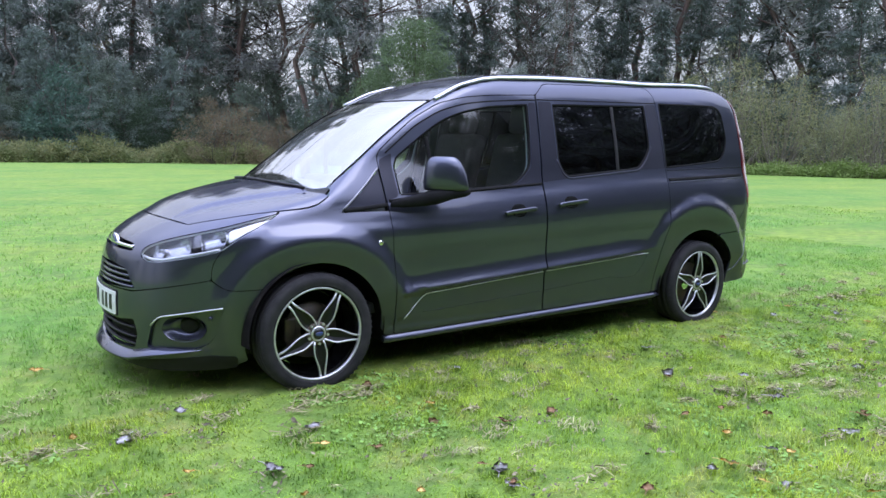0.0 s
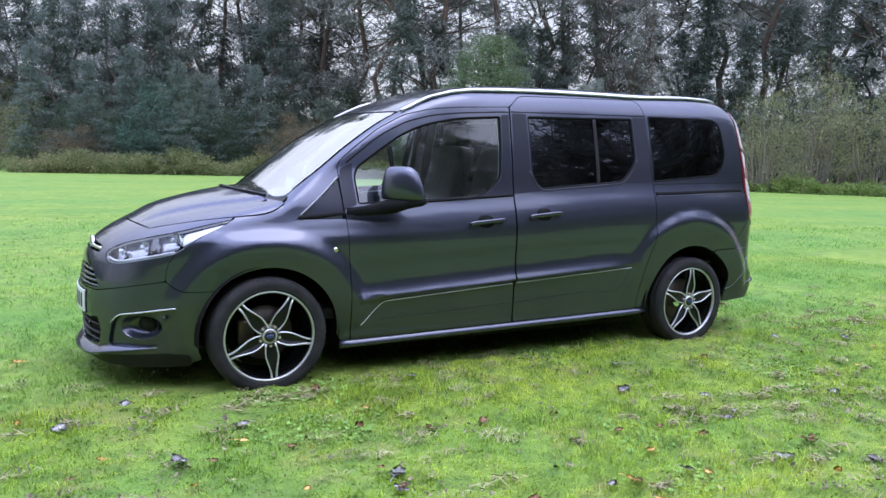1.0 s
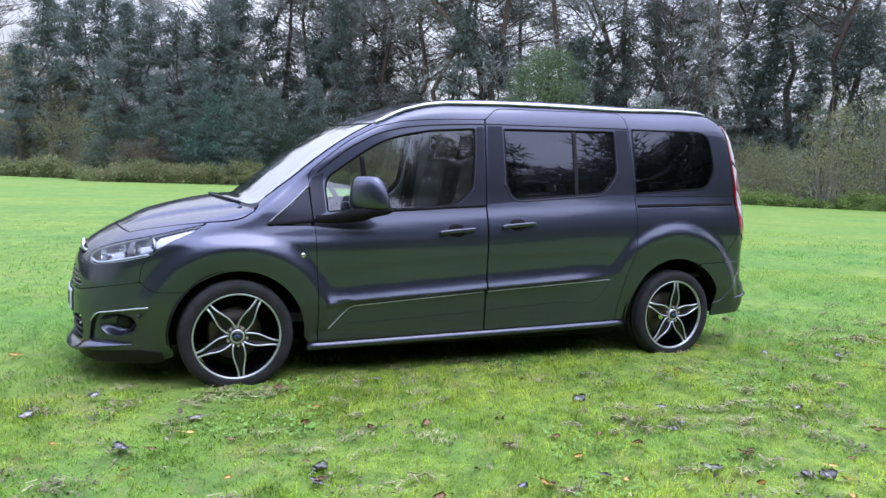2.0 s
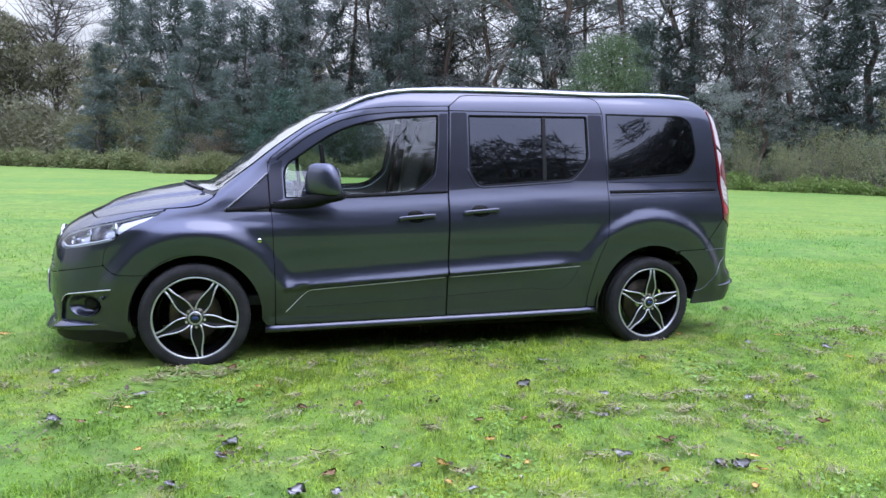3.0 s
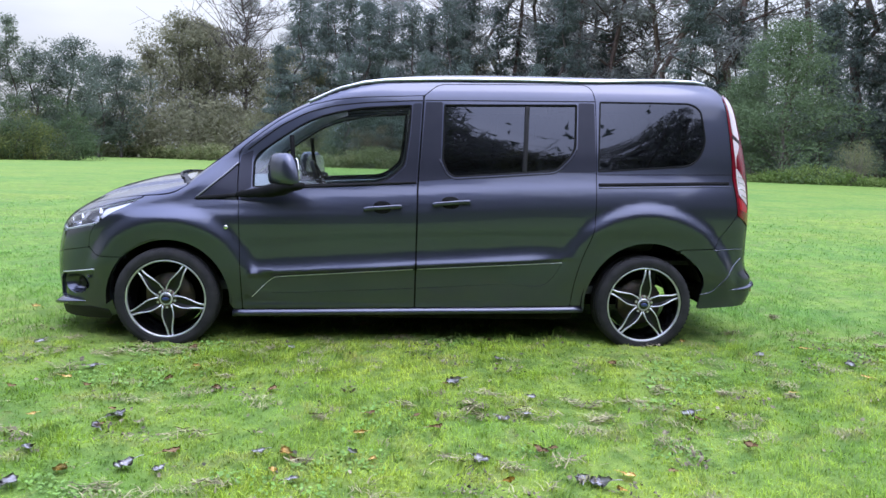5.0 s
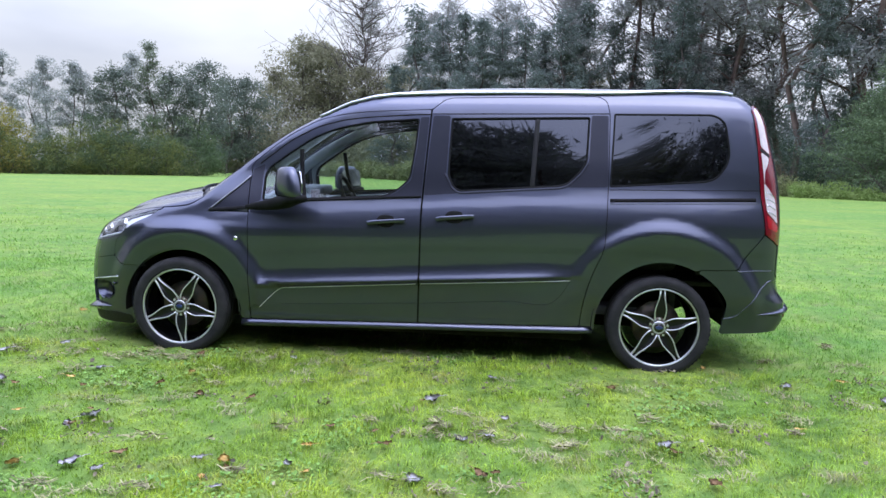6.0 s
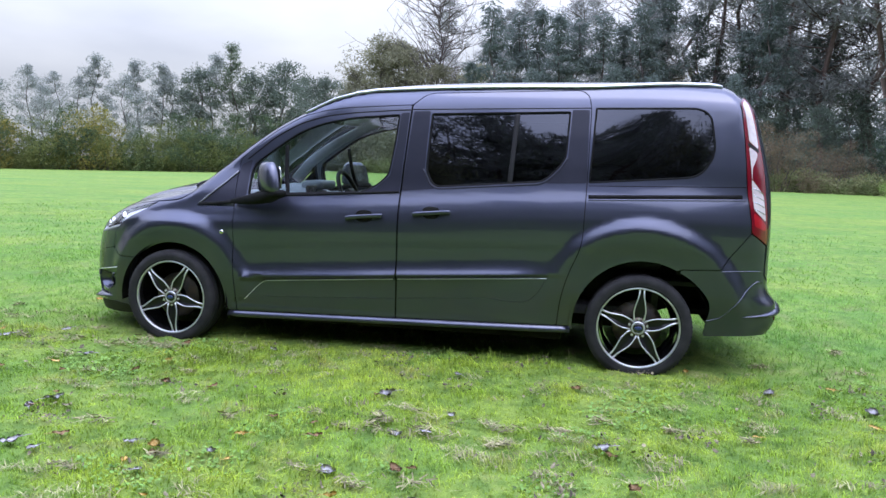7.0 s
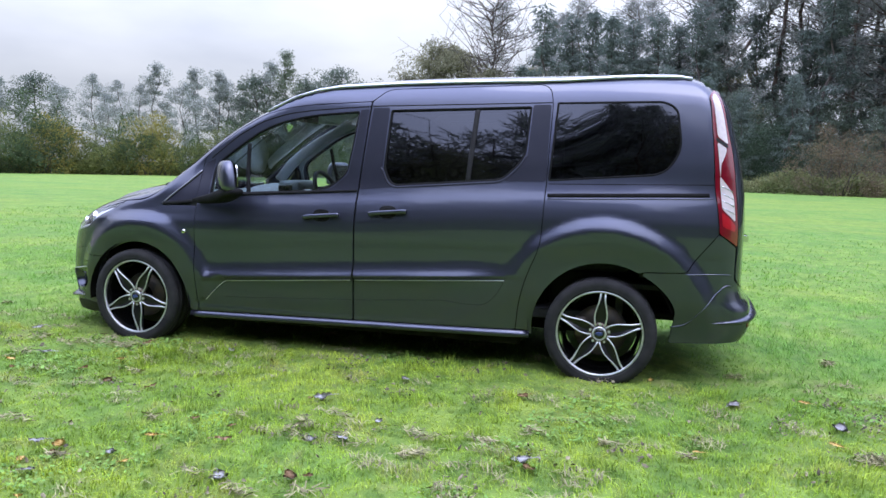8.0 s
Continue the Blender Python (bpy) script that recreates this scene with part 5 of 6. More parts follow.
def litter(x0, x1, y0, y1, n):
    """Crumbled bits of dead leaf and twig, caught in lines between the tufts."""
    x, y = rng.uniform(x0, x1, n), rng.uniform(y0, y1, n)
    line = wave(x, y * 2.4, 3.0, 51) * .5 + wave(x, y * 1.5, 11.0, 52) * .7
    keep = (line > .56) | (rng.uniform(0, 1, n) < .03)
    x, y = x[keep], y[keep]
    n = len(x)
    z = lie(x, y) + rng.uniform(.012, .030, n)
    r, turn = rng.uniform(.003, .013, n) * rng.uniform(.5, 1.3, n), rng.uniform(0, 6.283, n)
    tip, narrow = rng.normal(0, .45, (n, 2)), rng.uniform(.25, .9, n)
    v = []
    for k in range(5):
        a, q = k * 2 * math.pi / 5, rng.uniform(.6, 1.2, n) * r
        u, w = q * math.cos(a), q * math.sin(a) * narrow
        dx, dy = u * np.cos(turn) - w * np.sin(turn), u * np.sin(turn) + w * np.cos(turn)
        v.append(np.stack([x + dx, y + dy, z + dx * tip[:, 0] + dy * tip[:, 1] + rng.normal(0, .001, n)], 1))
    data = raw_mesh("leaf_litter", np.stack(v, 1).reshape(-1, 3), np.arange(n * 5), 5)
    data.materials.append(LITTER)
    tagged(new("leaf_litter", data), "crumbled brown and grey bits of dead leaf in the grass", "leaf litter", kind="stuff")


CUTTINGS = material("old_grass_cuttings", (.17, .155, .075), rough=.9, alt=(.38, .35, .19), scale=22, island=.6, wear=.4)


def cuttings(n, x0, x1, y0, y1):
    """Small matted heaps of old cut grass, lying in broken rows along the mown lines."""
    r = np.random.default_rng(77)
    hx, hy = r.uniform(x0, x1, n), r.uniform(y0, y1, n)
    for i in range(n):
        if r.uniform() < .8:
            at_y, lean, xa, xb = FURROWS[r.integers(len(FURROWS))]
            hx[i] = r.uniform(xa, xb)
            hy[i] = at_y + lean * (hx[i] - xa) + .035 * math.sin(3.1 * hx[i] + at_y) + r.normal(0, .05)
    far = r.uniform(.03, .11, n)
    per = 48
    x = np.repeat(hx, per) + r.normal(0, .55, n * per) * np.repeat(far, per)
    y = np.repeat(hy, per) + r.normal(0, .22, n * per) * np.repeat(far, per)
    z = lie(x, y) + r.uniform(.014, .034, n * per)
    turn, long, w = r.normal(0, .9, n * per), r.uniform(.008, .030, n * per), r.uniform(.0012, .0034, n * per)
    dx, dy, dz = np.cos(turn) * long, np.sin(turn) * long, r.normal(0, .35, n * per) * long
    sx, sy = -np.sin(turn) * w, np.cos(turn) * w
    a, b = np.stack([x - dx, y - dy, z - dz], 1), np.stack([x + dx, y + dy, z + dz], 1)
    side = np.stack([sx, sy, r.normal(0, .6, n * per) * w], 1)
    data = raw_mesh("grass_cuttings", np.stack([a - side, a + side, b + side * .5, b - side * .5], 1).reshape(-1, 3), np.arange(n * per * 4), 4)
    data.materials.append(CUTTINGS)
    tagged(new("grass_cuttings", data), "matted brown heaps of old cut grass on the lawn", "grass cuttings", kind="stuff")


cuttings(120, -3.4, 7.0, -3.9, 1.2)
LITTER = material("leaf_litter", (.055, .045, .026), rough=.9, alt=(.24, .21, .13), scale=40, island=.7, wear=.25)
litter(-3.2, 6.4, -3.9, -.7, 60000)

# ---- fallen leaves ----
LEAF_YELLOW = material("yellow_leaf", (.72, .42, .10), rough=.6, alt=(.78, .58, .22), scale=30, bump=.3, bump_scale=200)
LEAF_GREY = material("grey_violet_leaf", (.54, .52, .55), rough=.65, alt=(.30, .28, .28), scale=40, bump=.3, bump_scale=200)
LEAF_BROWN = material("brown_leaf", (.27, .14, .065), rough=.8, alt=(.40, .26, .14), scale=40, bump=.3, bump_scale=200)
YELLOW_AT = [(-1.24, .19), (.31, -1.38), (-.33, -1.54), (-1.21, -.93), (-.89, -1.54), (-.6, -1.97), (1.19, -3.05), (-.23, -2.16), (1.83, -2.86), (1.31, -2.65), (2.09, -3.08), (2.25, -2.93), (1.25, -2.38), (.96, -2.6), (3.36, -.75), (2.32, -2.79), (3.55, -1.8), (4.15, -.87), (4.16, -1.51), (.12, -2.71), (.93, -2.77)]
GREY_AT = [(-.285, -1.33), (-1.04, -1.1), (-.62, -1.72), (.14, -2.155), (1.73, -1.65), (2.11, -1.87), (2.83, -2.14), (-.75, -.88), (.85, -2.6), (.78, -.93), (.1, -2.28), (1.225, -2.615), (.36, -2.71), (.5, -2.75), (2.04, -2.14), (1.75, -2.66), (2.13, -2.83), (2.18, -2.89), (4.24, -1.24), (1.91, -2.2), (3.78, -.99), (0, -2.86), (-.09, -2.51), (1.01, -2.82), (2.04, -1.22)]
BROWN_AT = [(.21, -1.57), (1.29, -2.12), (.1, -2.09), (.19, -.96), (1.68, -1.69), (-.5, -1.77), (.11, -2.27), (-.16, -1.7), (.5, -2.58), (1.0, -2.68), (.78, -1.74), (.5, -1.73), (1.585, -2.36), (2.95, -2.54), (2.01, -2.59), (1.51, -2.16), (2.87, -2.19), (2.71, -1.3), (2.07, -2.56), (2.53, -2.73), (-.16, -2.67), (-1.01, -1.73)]


def leaf_mesh(name, size, curl, mat, lobes, seed):
    """A curled leaf blade with a midrib fold, an uneven edge and a stalk."""
    r = random.Random(seed)
    bm = bmesh.new()
    n = 9
    left, mid, right = [], [], []
    for i in range(n):
        t = i / (n - 1)
        w = size * .42 * math.sin(math.pi * min(1, t * .96 + .04)) ** .75 * (1 + lobes * math.sin(t * 15)) * (1 - .25 * t)
        x = (t - .5) * size
        z = curl * size * (t - .5) ** 2 * 2
        mid.append(bm.verts.new((x, 0, z)))
        left.append(bm.verts.new((x + r.uniform(-.04, .04) * size, w * r.uniform(.85, 1.1), z + size * (.16 * curl + r.uniform(-.05, .13)))))
        right.append(bm.verts.new((x + r.uniform(-.04, .04) * size, -w * r.uniform(.85, 1.1), z + size * (.16 * curl + r.uniform(-.05, .13)))))
    for i in range(n - 1):
        bm.faces.new([mid[i], mid[i + 1], left[i + 1], left[i]])
        bm.faces.new([right[i], right[i + 1], mid[i + 1], mid[i]])
    s = size * .018
    stalk = [(size * .5, curl * size * .5), (size * .72, curl * size * .5 + .003), (size * .95, curl * size * .45)]
    rows = [[bm.verts.new((x, y * s, z + d * s)) for y, d in ((-1, 0), (0, 1), (1, 0), (0, -1))] for x, z in stalk]
    for a, b in zip(rows, rows[1:]):
        for j in range(4):
            bm.faces.new([a[j], a[(j + 1) % 4], b[(j + 1) % 4], b[j]])
    bmesh.ops.solidify(bm, geom=bm.faces[:(n - 1) * 2], thickness=.0012)
    data = bpy.data.meshes.new(name)
    for f in bm.faces:
        f.smooth = True
    bm.to_mesh(data)
    bm.free()
    data.materials.append(mat)
    return data


leaf_rng = random.Random(5)
for places, mat, label, size, lobes in ((YELLOW_AT, LEAF_YELLOW, "yellow-orange fallen leaf lying on the lawn", .062, .06), (GREY_AT, LEAF_GREY, "grey-violet curled fallen leaf on the lawn", .078, .22), (BROWN_AT, LEAF_BROWN, "reddish brown dry fallen leaf on the lawn", .060, .2)):
    shapes = [leaf_mesh("fallen_leaf", size * k, c, mat, lobes, i) for i, (k, c) in enumerate(((1, .07), (.8, .14), (1.15, .10), (.7, .04)))]
    for x, y in places:
        ob = new("fallen_leaf", leaf_rng.choice(shapes))
        ob.matrix_basis = pose(x, y, float(lie(x, y)) + .024, leaf_rng.uniform(-9, 9), leaf_rng.uniform(-8, 8), leaf_rng.uniform(0, 360))
        tagged(ob, label, "leaf", "fallen leaves")

# ---- trees round the field ----
BARK = material("bark", (.060, .050, .045), rough=.95, alt=(.115, .095, .085), scale=3, bump=.8, bump_scale=30)
PINE_BARK = material("pine_bark", (.085, .060, .050), rough=.95, alt=(.16, .115, .095), scale=2, bump=.8, bump_scale=30)
# pale greyish needles: the haze of distance is put into their colour
PINE = material("haze_pale_pine_needles", (.215, .228, .212), rough=.9, alt=(.325, .338, .315), scale=.35, island=.18, wear=.5, spec=.12, through_light=.4)
FIR = material("dark_fir_needles", (.100, .132, .117), rough=.9, alt=(.175, .212, .188), scale=.4, island=.18, wear=.5, spec=.12, through_light=.4)
GREEN_FIR = material("fresh_green_foliage", (.110, .165, .085), rough=.9, alt=(.175, .235, .125), scale=.5, island=.18, wear=.5, spec=.12, through_light=.4)
OLIVE = material("olive_autumn_leaves", (.180, .188, .120), rough=.9, alt=(.265, .260, .165), scale=.4, island=.18, wear=.5, spec=.12, through_light=.4)
BROWNISH = material("brown_autumn_leaves", (.15, .12, .085), rough=.9, alt=(.21, .17, .11), scale=.5, island=.18, wear=.5, spec=.12, through_light=.4)
HEDGE = material("hedge_leaves", (.095, .130, .046), rough=.9, alt=(.215, .225, .075), scale=.45, island=.18, wear=.5, spec=.12, through_light=.4)
IVY = material("dark_holly_leaves", (.036, .060, .038), rough=.9, alt=(.075, .108, .068), scale=.8, island=.18, wear=.5, spec=.12, through_light=.4)
OAK = material("dull_oak_leaves", (.098, .130, .105), rough=.9, alt=(.155, .185, .145), scale=.5, island=.18, wear=.5, spec=.12, through_light=.4)
TWIG = material("grey_brown_twigs", (.16, .145, .12), rough=.95, alt=(.24, .215, .175), scale=3, bump=.5, bump_scale=60)
SHRUB = material("olive_shrub_leaves", (.215, .222, .135), rough=.9, alt=(.345, .365, .185), scale=.6, island=.12, wear=.5, spec=.12, through_light=.4)
PALE = material("pale_grey_green_leaves", (.22, .25, .225), rough=.9, alt=(.31, .34, .31), scale=.6, island=.18, wear=.5, spec=.12, through_light=.4)
WEEDS = material("low_weeds", (.15, .235, .065), rough=.9, alt=(.27, .34, .12), scale=1.0, island=.18, wear=.5, spec=.12, through_light=.4)
ALDER = material("dull_green_alder_leaves", (.125, .165, .115), rough=.9, alt=(.20, .235, .165), scale=.6, island=.18, wear=.5, spec=.12, through_light=.4)
LAUREL = material("blue_green_laurel_leaves", (.050, .105, .080), rough=.8, alt=(.10, .165, .125), scale=.8, island=.18, wear=.5, spec=.3, through_light=.35)
OLD_HEDGE = material("dark_hedge_leaves", (.060, .098, .050), rough=.9, alt=(.115, .155, .075), scale=.6, island=.18, wear=.5, spec=.12, through_light=.4)
GOLD = material("golden_autumn_leaves", (.20, .205, .055), rough=.9, alt=(.34, .29, .085), scale=.7, island=.18, wear=.5, spec=.12, through_light=.4)
BRAMBLE = material("bramble_leaves", (.13, .18, .075), rough=.9, alt=(.27, .26, .13), scale=1.2, island=.18, wear=.5, spec=.12, through_light=.4)
tree_rng = np.random.default_rng(11)


def tuft_mesh(name, centres, radii, per, size, mat, flat=.6, droop=0.0, stretch=1.7, wide=.34, level=.8):
    """Foliage: many small pointed leaves or sprays about the clump centres; level turns their faces to the sky."""
    centres, radii = np.asarray(centres, float), np.asarray(radii, float)
    n = len(centres) * per
    d = tree_rng.normal(size=(n, 3))
    d /= np.linalg.norm(d, axis=1)[:, None]
    k = tree_rng.uniform(.25, 1, n) ** .6
    at = np.repeat(centres, per, 0) + d * k[:, None] * np.repeat(radii, per, 0)
    out = d * (1, 1, flat)
    out[:, 2] -= droop
    axis = out + tree_rng.normal(0, .45, (n, 3))
    axis /= np.linalg.norm(axis, axis=1)[:, None]
    side = np.cross(axis, tree_rng.normal(size=(n, 3)) + (0, 0, level))
    side /= np.linalg.norm(side, axis=1)[:, None] + 1e-9
    s = (size * tree_rng.uniform(.55, 1.4, n))[:, None]
    v = np.stack([at - axis * s * stretch * .4 - side * s * wide, at - axis * s * stretch * .4 + side * s * wide, at + axis * s * stretch * .6], 1).reshape(-1, 3)
    data = raw_mesh(name, v, np.arange(len(v)), 3)
    data.materials.append(mat)
    return data


def limb(bm, pts, r0, r1, k=6):
    """A tapered branch along some points."""
    pts = [Vector(p) for p in pts]
    rows = []
    for i, p in enumerate(pts):
        t = (pts[min(i + 1, len(pts) - 1)] - pts[max(i - 1, 0)]).normalized()
        a = t.orthogonal().normalized()
        b = t.cross(a)
        r = r0 + (r1 - r0) * i / (len(pts) - 1)
        rows.append([bm.verts.new(p + (a * math.cos(2 * math.pi * j / k) + b * math.sin(2 * math.pi * j / k)) * r) for j in range(k)])
    for p, q in zip(rows, rows[1:]):
        for j in range(k):
            bm.faces.new([p[j], p[(j + 1) % k], q[(j + 1) % k], q[j]])


def bent(a, b, r, sag=0.0, n=5):
    """A crooked line between two points."""
    a, b = np.array(a, float), np.array(b, float)
    return [tuple(a + (b - a) * t + r.normal(0, .03, 3) * np.linalg.norm(b - a) * math.sin(math.pi * t) + np.array([0, 0, -sag * math.sin(math.pi * t)])) for t in np.linspace(0, 1, n)]


def make_tree(kind, h, seed, mat, bark=BARK, bare=.45, spread=.22, clumps=40, per=60, size=.35, flat=.6, droop=0.0, lean=.02, crown_shape="round", trunk=.016, twigs=0, stretch=1.7, wide=.34):
    """A tree of its own: trunk with limbs, and a crown of many small leaves with gaps."""
    r = np.random.default_rng(seed)
    root = new(kind)
    bm = bmesh.new()
    top = np.array([r.normal(0, lean) * h, r.normal(0, lean) * h, h * .97])
    stem = bent((0, 0, -.3), top, r, n=9)
    limb(bm, stem, h * trunk, h * trunk * .18, 8)
    centres, radii = [], []
    for i in range(clumps):
        t = bare + (1 - bare) * (i + r.uniform(0, 1)) / clumps
        base = np.array(stem[0]) + (np.array(stem[-1]) - np.array(stem[0])) * t
        rel = (t - bare) / (1 - bare)
        if crown_shape == "cone":
            reach = spread * h * (1.05 - rel) * r.uniform(.7, 1.1)
        elif crown_shape == "pine":
            reach = spread * h * (math.sin(math.pi * (.25 + .7 * rel))) * r.uniform(.35, 1.15)
        else:
            reach = spread * h * math.sin(math.pi * (.12 + .83 * rel)) * r.uniform(.3, 1.1)
        a = r.uniform(0, 6.283)
        rise_by = reach * (r.uniform(-.12, .35) if crown_shape != "round" else r.uniform(.1, .8))
        tip = base + np.array([reach * math.cos(a), reach * math.sin(a), rise_by])
        limb(bm, bent(base - np.array([0, 0, reach * .3]), tip, r, n=4), h * trunk * .28 * (1.1 - rel), h * .0012, 3)
        k = spread * h * r.uniform(.22, .42)
        centres.append(tip)
        radii.append((k, k, k * (.48 if crown_shape == "pine" else .75 if crown_shape == "round" else .4)))
        if r.uniform() < .6:
            centres.append(base + (tip - base) * r.uniform(.4, .75))
            radii.append((k * .8, k * .8, k * .5))
    for i in range(twigs):
        t = r.uniform(.3, 1)
        base = np.array(stem[0]) + (np.array(stem[-1]) - np.array(stem[0])) * t
        a, reach = r.uniform(0, 6.283), spread * h * r.uniform(.5, 1.3)
        tip = base + np.array([reach * math.cos(a), reach * math.sin(a), reach * r.uniform(.2, 1.1)])
        line = bent(base, tip, r, n=5)
        limb(bm, line, h * .0034, h * .0010, 4)
        for j in range(4 if per else 8):
            q = np.array(line[r.integers(1, 5)])
            limb(bm, bent(q, q + r.normal(0, .5, 3) * reach * .45 + np.array([0, 0, reach * .2]), r, n=3), h * .0013, h * .0005, 3)
    part("trunk", bm, bark, root)
    if per:
        part("crown", tuft_mesh("crown", centres, radii, per, size, mat, flat, droop, stretch, wide), None, root)
    return root


def make_bush(kind, h, w, seed, mat, clumps=40, per=70, size=.22, stems=9, low=.12, lump=.15, wood=None):
    """A shrub: several thin stems and an uneven mound of leaves, bare below the share low of its height."""
    r = np.random.default_rng(seed)
    root = new(kind)
    bm = bmesh.new()
    centres, radii = [], []
    for i in range(clumps):
        a, q = r.uniform(0, 6.283), math.sqrt(r.uniform(0, 1))
        z = h * (1 - .6 * q * q) * r.uniform(low, 1.0)
        c = np.array([w / 2 * q * math.cos(a), w / 2 * q * math.sin(a), z])
        centres.append(c)
        k = h * r.uniform(lump * .65, lump * 1.35)
        radii.append((k * 1.2, k * 1.2, k))
        if i < stems:
            limb(bm, bent((c[0] * .3, c[1] * .3, -.2), c + np.array([0, 0, h * .06]), r, n=5), h * .009, h * .002, 4)
    part("stem", bm, wood or BARK, root)
    part("foliage", tuft_mesh("foliage", centres, radii, per, size, mat, .8), None, root)
    return root


SORTS = {
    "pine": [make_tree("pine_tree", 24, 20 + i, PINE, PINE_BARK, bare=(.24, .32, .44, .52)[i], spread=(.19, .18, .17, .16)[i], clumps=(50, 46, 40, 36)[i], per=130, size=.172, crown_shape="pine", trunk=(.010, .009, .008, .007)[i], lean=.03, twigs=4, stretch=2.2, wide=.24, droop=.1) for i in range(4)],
    "fir": [make_tree("fir_tree", 19, 40 + i, FIR, BARK, bare=.08, spread=.20, clumps=60, per=62, size=.235, crown_shape="cone", droop=.45, lean=.01, trunk=.011, stretch=2.2, wide=.26) for i in range(2)],
    "green": [make_tree("larch_tree", 11, 50, GREEN_FIR, BARK, bare=.05, spread=.56, clumps=90, per=230, size=.10, crown_shape="cone", droop=.3, lean=.01)],
    "olive": [make_tree("willow_tree", 16, 60 + i, OLIVE, BARK, bare=.12, spread=.30, clumps=60, per=125, size=.20, droop=.4, twigs=10) for i in range(2)],
    "oak": [make_tree("oak_tree", 11, 70 + i, OAK, BARK, bare=.15, spread=.36, clumps=56, per=95, size=.155) for i in range(2)],
    "birch": [make_tree("birch_tree", 11, 80 + i, PALE, BARK, bare=.22, spread=.21, clumps=44, per=110, size=.095, twigs=2, trunk=.009) for i in range(3)],
    "bare": [make_tree("bare_tree", 22, 90 + i, OLIVE, BARK, bare=.35, spread=.26, clumps=10, per=0, twigs=74, trunk=.010, lean=.04) for i in range(2)],
    "holly": [make_bush("holly_bush", 8, 7.5, 100, IVY, 70, 200, .105)],
    "brown": [make_bush("hawthorn_bush", 5.5, 7, 101, BROWNISH, 60, 230, .08, 26)],
    "alder": [make_tree("alder_tree", 11, 84 + i, (ALDER, PALE)[i], BARK, bare=.10, spread=.17, clumps=60, per=105, size=.10, trunk=.009) for i in range(2)],
    "laurel": [make_bush("laurel_bush", 7, 5.6, 107, LAUREL, 60, 170, .13, low=.05)],
    "hedge": [make_bush("hedge_bush", 5, 5.4, 102 + i, HEDGE, 44, 190, .105, low=.05, lump=.17) for i in range(2)],
    "dark_hedge": [make_bush("hedge_bush", 5, 5.4, 108, OLD_HEDGE, 44, 190, .105, low=.05, lump=.17)],
    "gold_hedge": [make_bush("maple_bush", 5, 4.4, 109, GOLD, 44, 190, .10, low=.10, lump=.17)],
    "thicket": [make_bush("thicket_bush", 7.5, 4.6, 105 + i, SHRUB, 34, 330, .068, 34, low=.30, lump=.14, wood=TWIG) for i in range(2)],
}
# plainer ones for the sides that only mirror in the glass
SORTS["pine_behind"] = [make_tree("pine_tree", 24, 25, PINE, PINE_BARK, bare=.26, spread=.20, clumps=44, per=42, size=.36, crown_shape="pine", trunk=.011, stretch=2.6, wide=.22)]
SORTS["olive_behind"] = [make_tree("willow_tree", 17, 65, OLIVE, BARK, bare=.12, spread=.30, clumps=55, per=36, size=.23, droop=.3, twigs=8)]
LABELS = {
    "pine_behind": ("tall dark Scots pine with a bare trunk", "tree"), "olive_behind": ("olive-brown autumn tree with drooping branches", "tree"),
    "pine": ("tall dark Scots pine with a bare trunk", "tree"), "fir": ("dark dense fir tree at the wood's edge", "tree"), "green": ("fresh green young larch with layered branches", "tree"),
    "olive": ("olive-brown autumn tree with drooping branches", "tree"), "oak": ("rounded green broadleaf tree behind the hedge", "tree"), "birch": ("thin pale grey-green birch tree", "tree"),
    "bare": ("leafless tree with crooked dark branches", "tree"), "holly": ("big dark green evergreen bush", "bush"), "brown": ("rounded brownish hawthorn bush", "bush"),
    "alder": ("slender dull green alder with a dense crown", "tree"), "laurel": ("blue-green laurel bush with drooping sprays", "bush"),
    "dark_hedge": ("dark green overgrown hedge bush", "bush"), "gold_hedge": ("golden autumn field maple in the hedge", "bush"),
    "hedge": ("yellow-green overgrown hedge bush", "bush"), "thicket": ("thin twiggy grey-olive shrub", "bush"),
}
EYE_AT = (1.0, -5.2)
plant_rng = random.Random(3)
used_sorts = set()


def plant(sort, bearing, away, size=1.0, centre=EYE_AT):
    """Sets a tree of that sort at a bearing (degrees from north, to the east) and a distance from the middle of the walk."""
    x, y = centre[0] + away * math.sin(radians(bearing)), centre[1] + away * math.cos(radians(bearing))
    options = SORTS[sort]
    which = plant_rng.randrange(len(options))
    s = size * plant_rng.uniform(.95, 1.05)
    m = pose(x, y, float(lie(x, y)) - .1, 0, 0, plant_rng.uniform(0, 360)) @ Matrix.Diagonal((s, s, s, 1))
    if (sort, which) in used_sorts:
        ob = copy_thing(options[which], pose(0, 0, 0))
        ob.matrix_basis = m
    else:
        ob = options[which]
        ob.matrix_basis = m
        used_sorts.add((sort, which))
    tagged(ob, LABELS[sort][0], LABELS[sort][1], "trees round the field" if LABELS[sort][1] == "tree" else "bushes round the field")


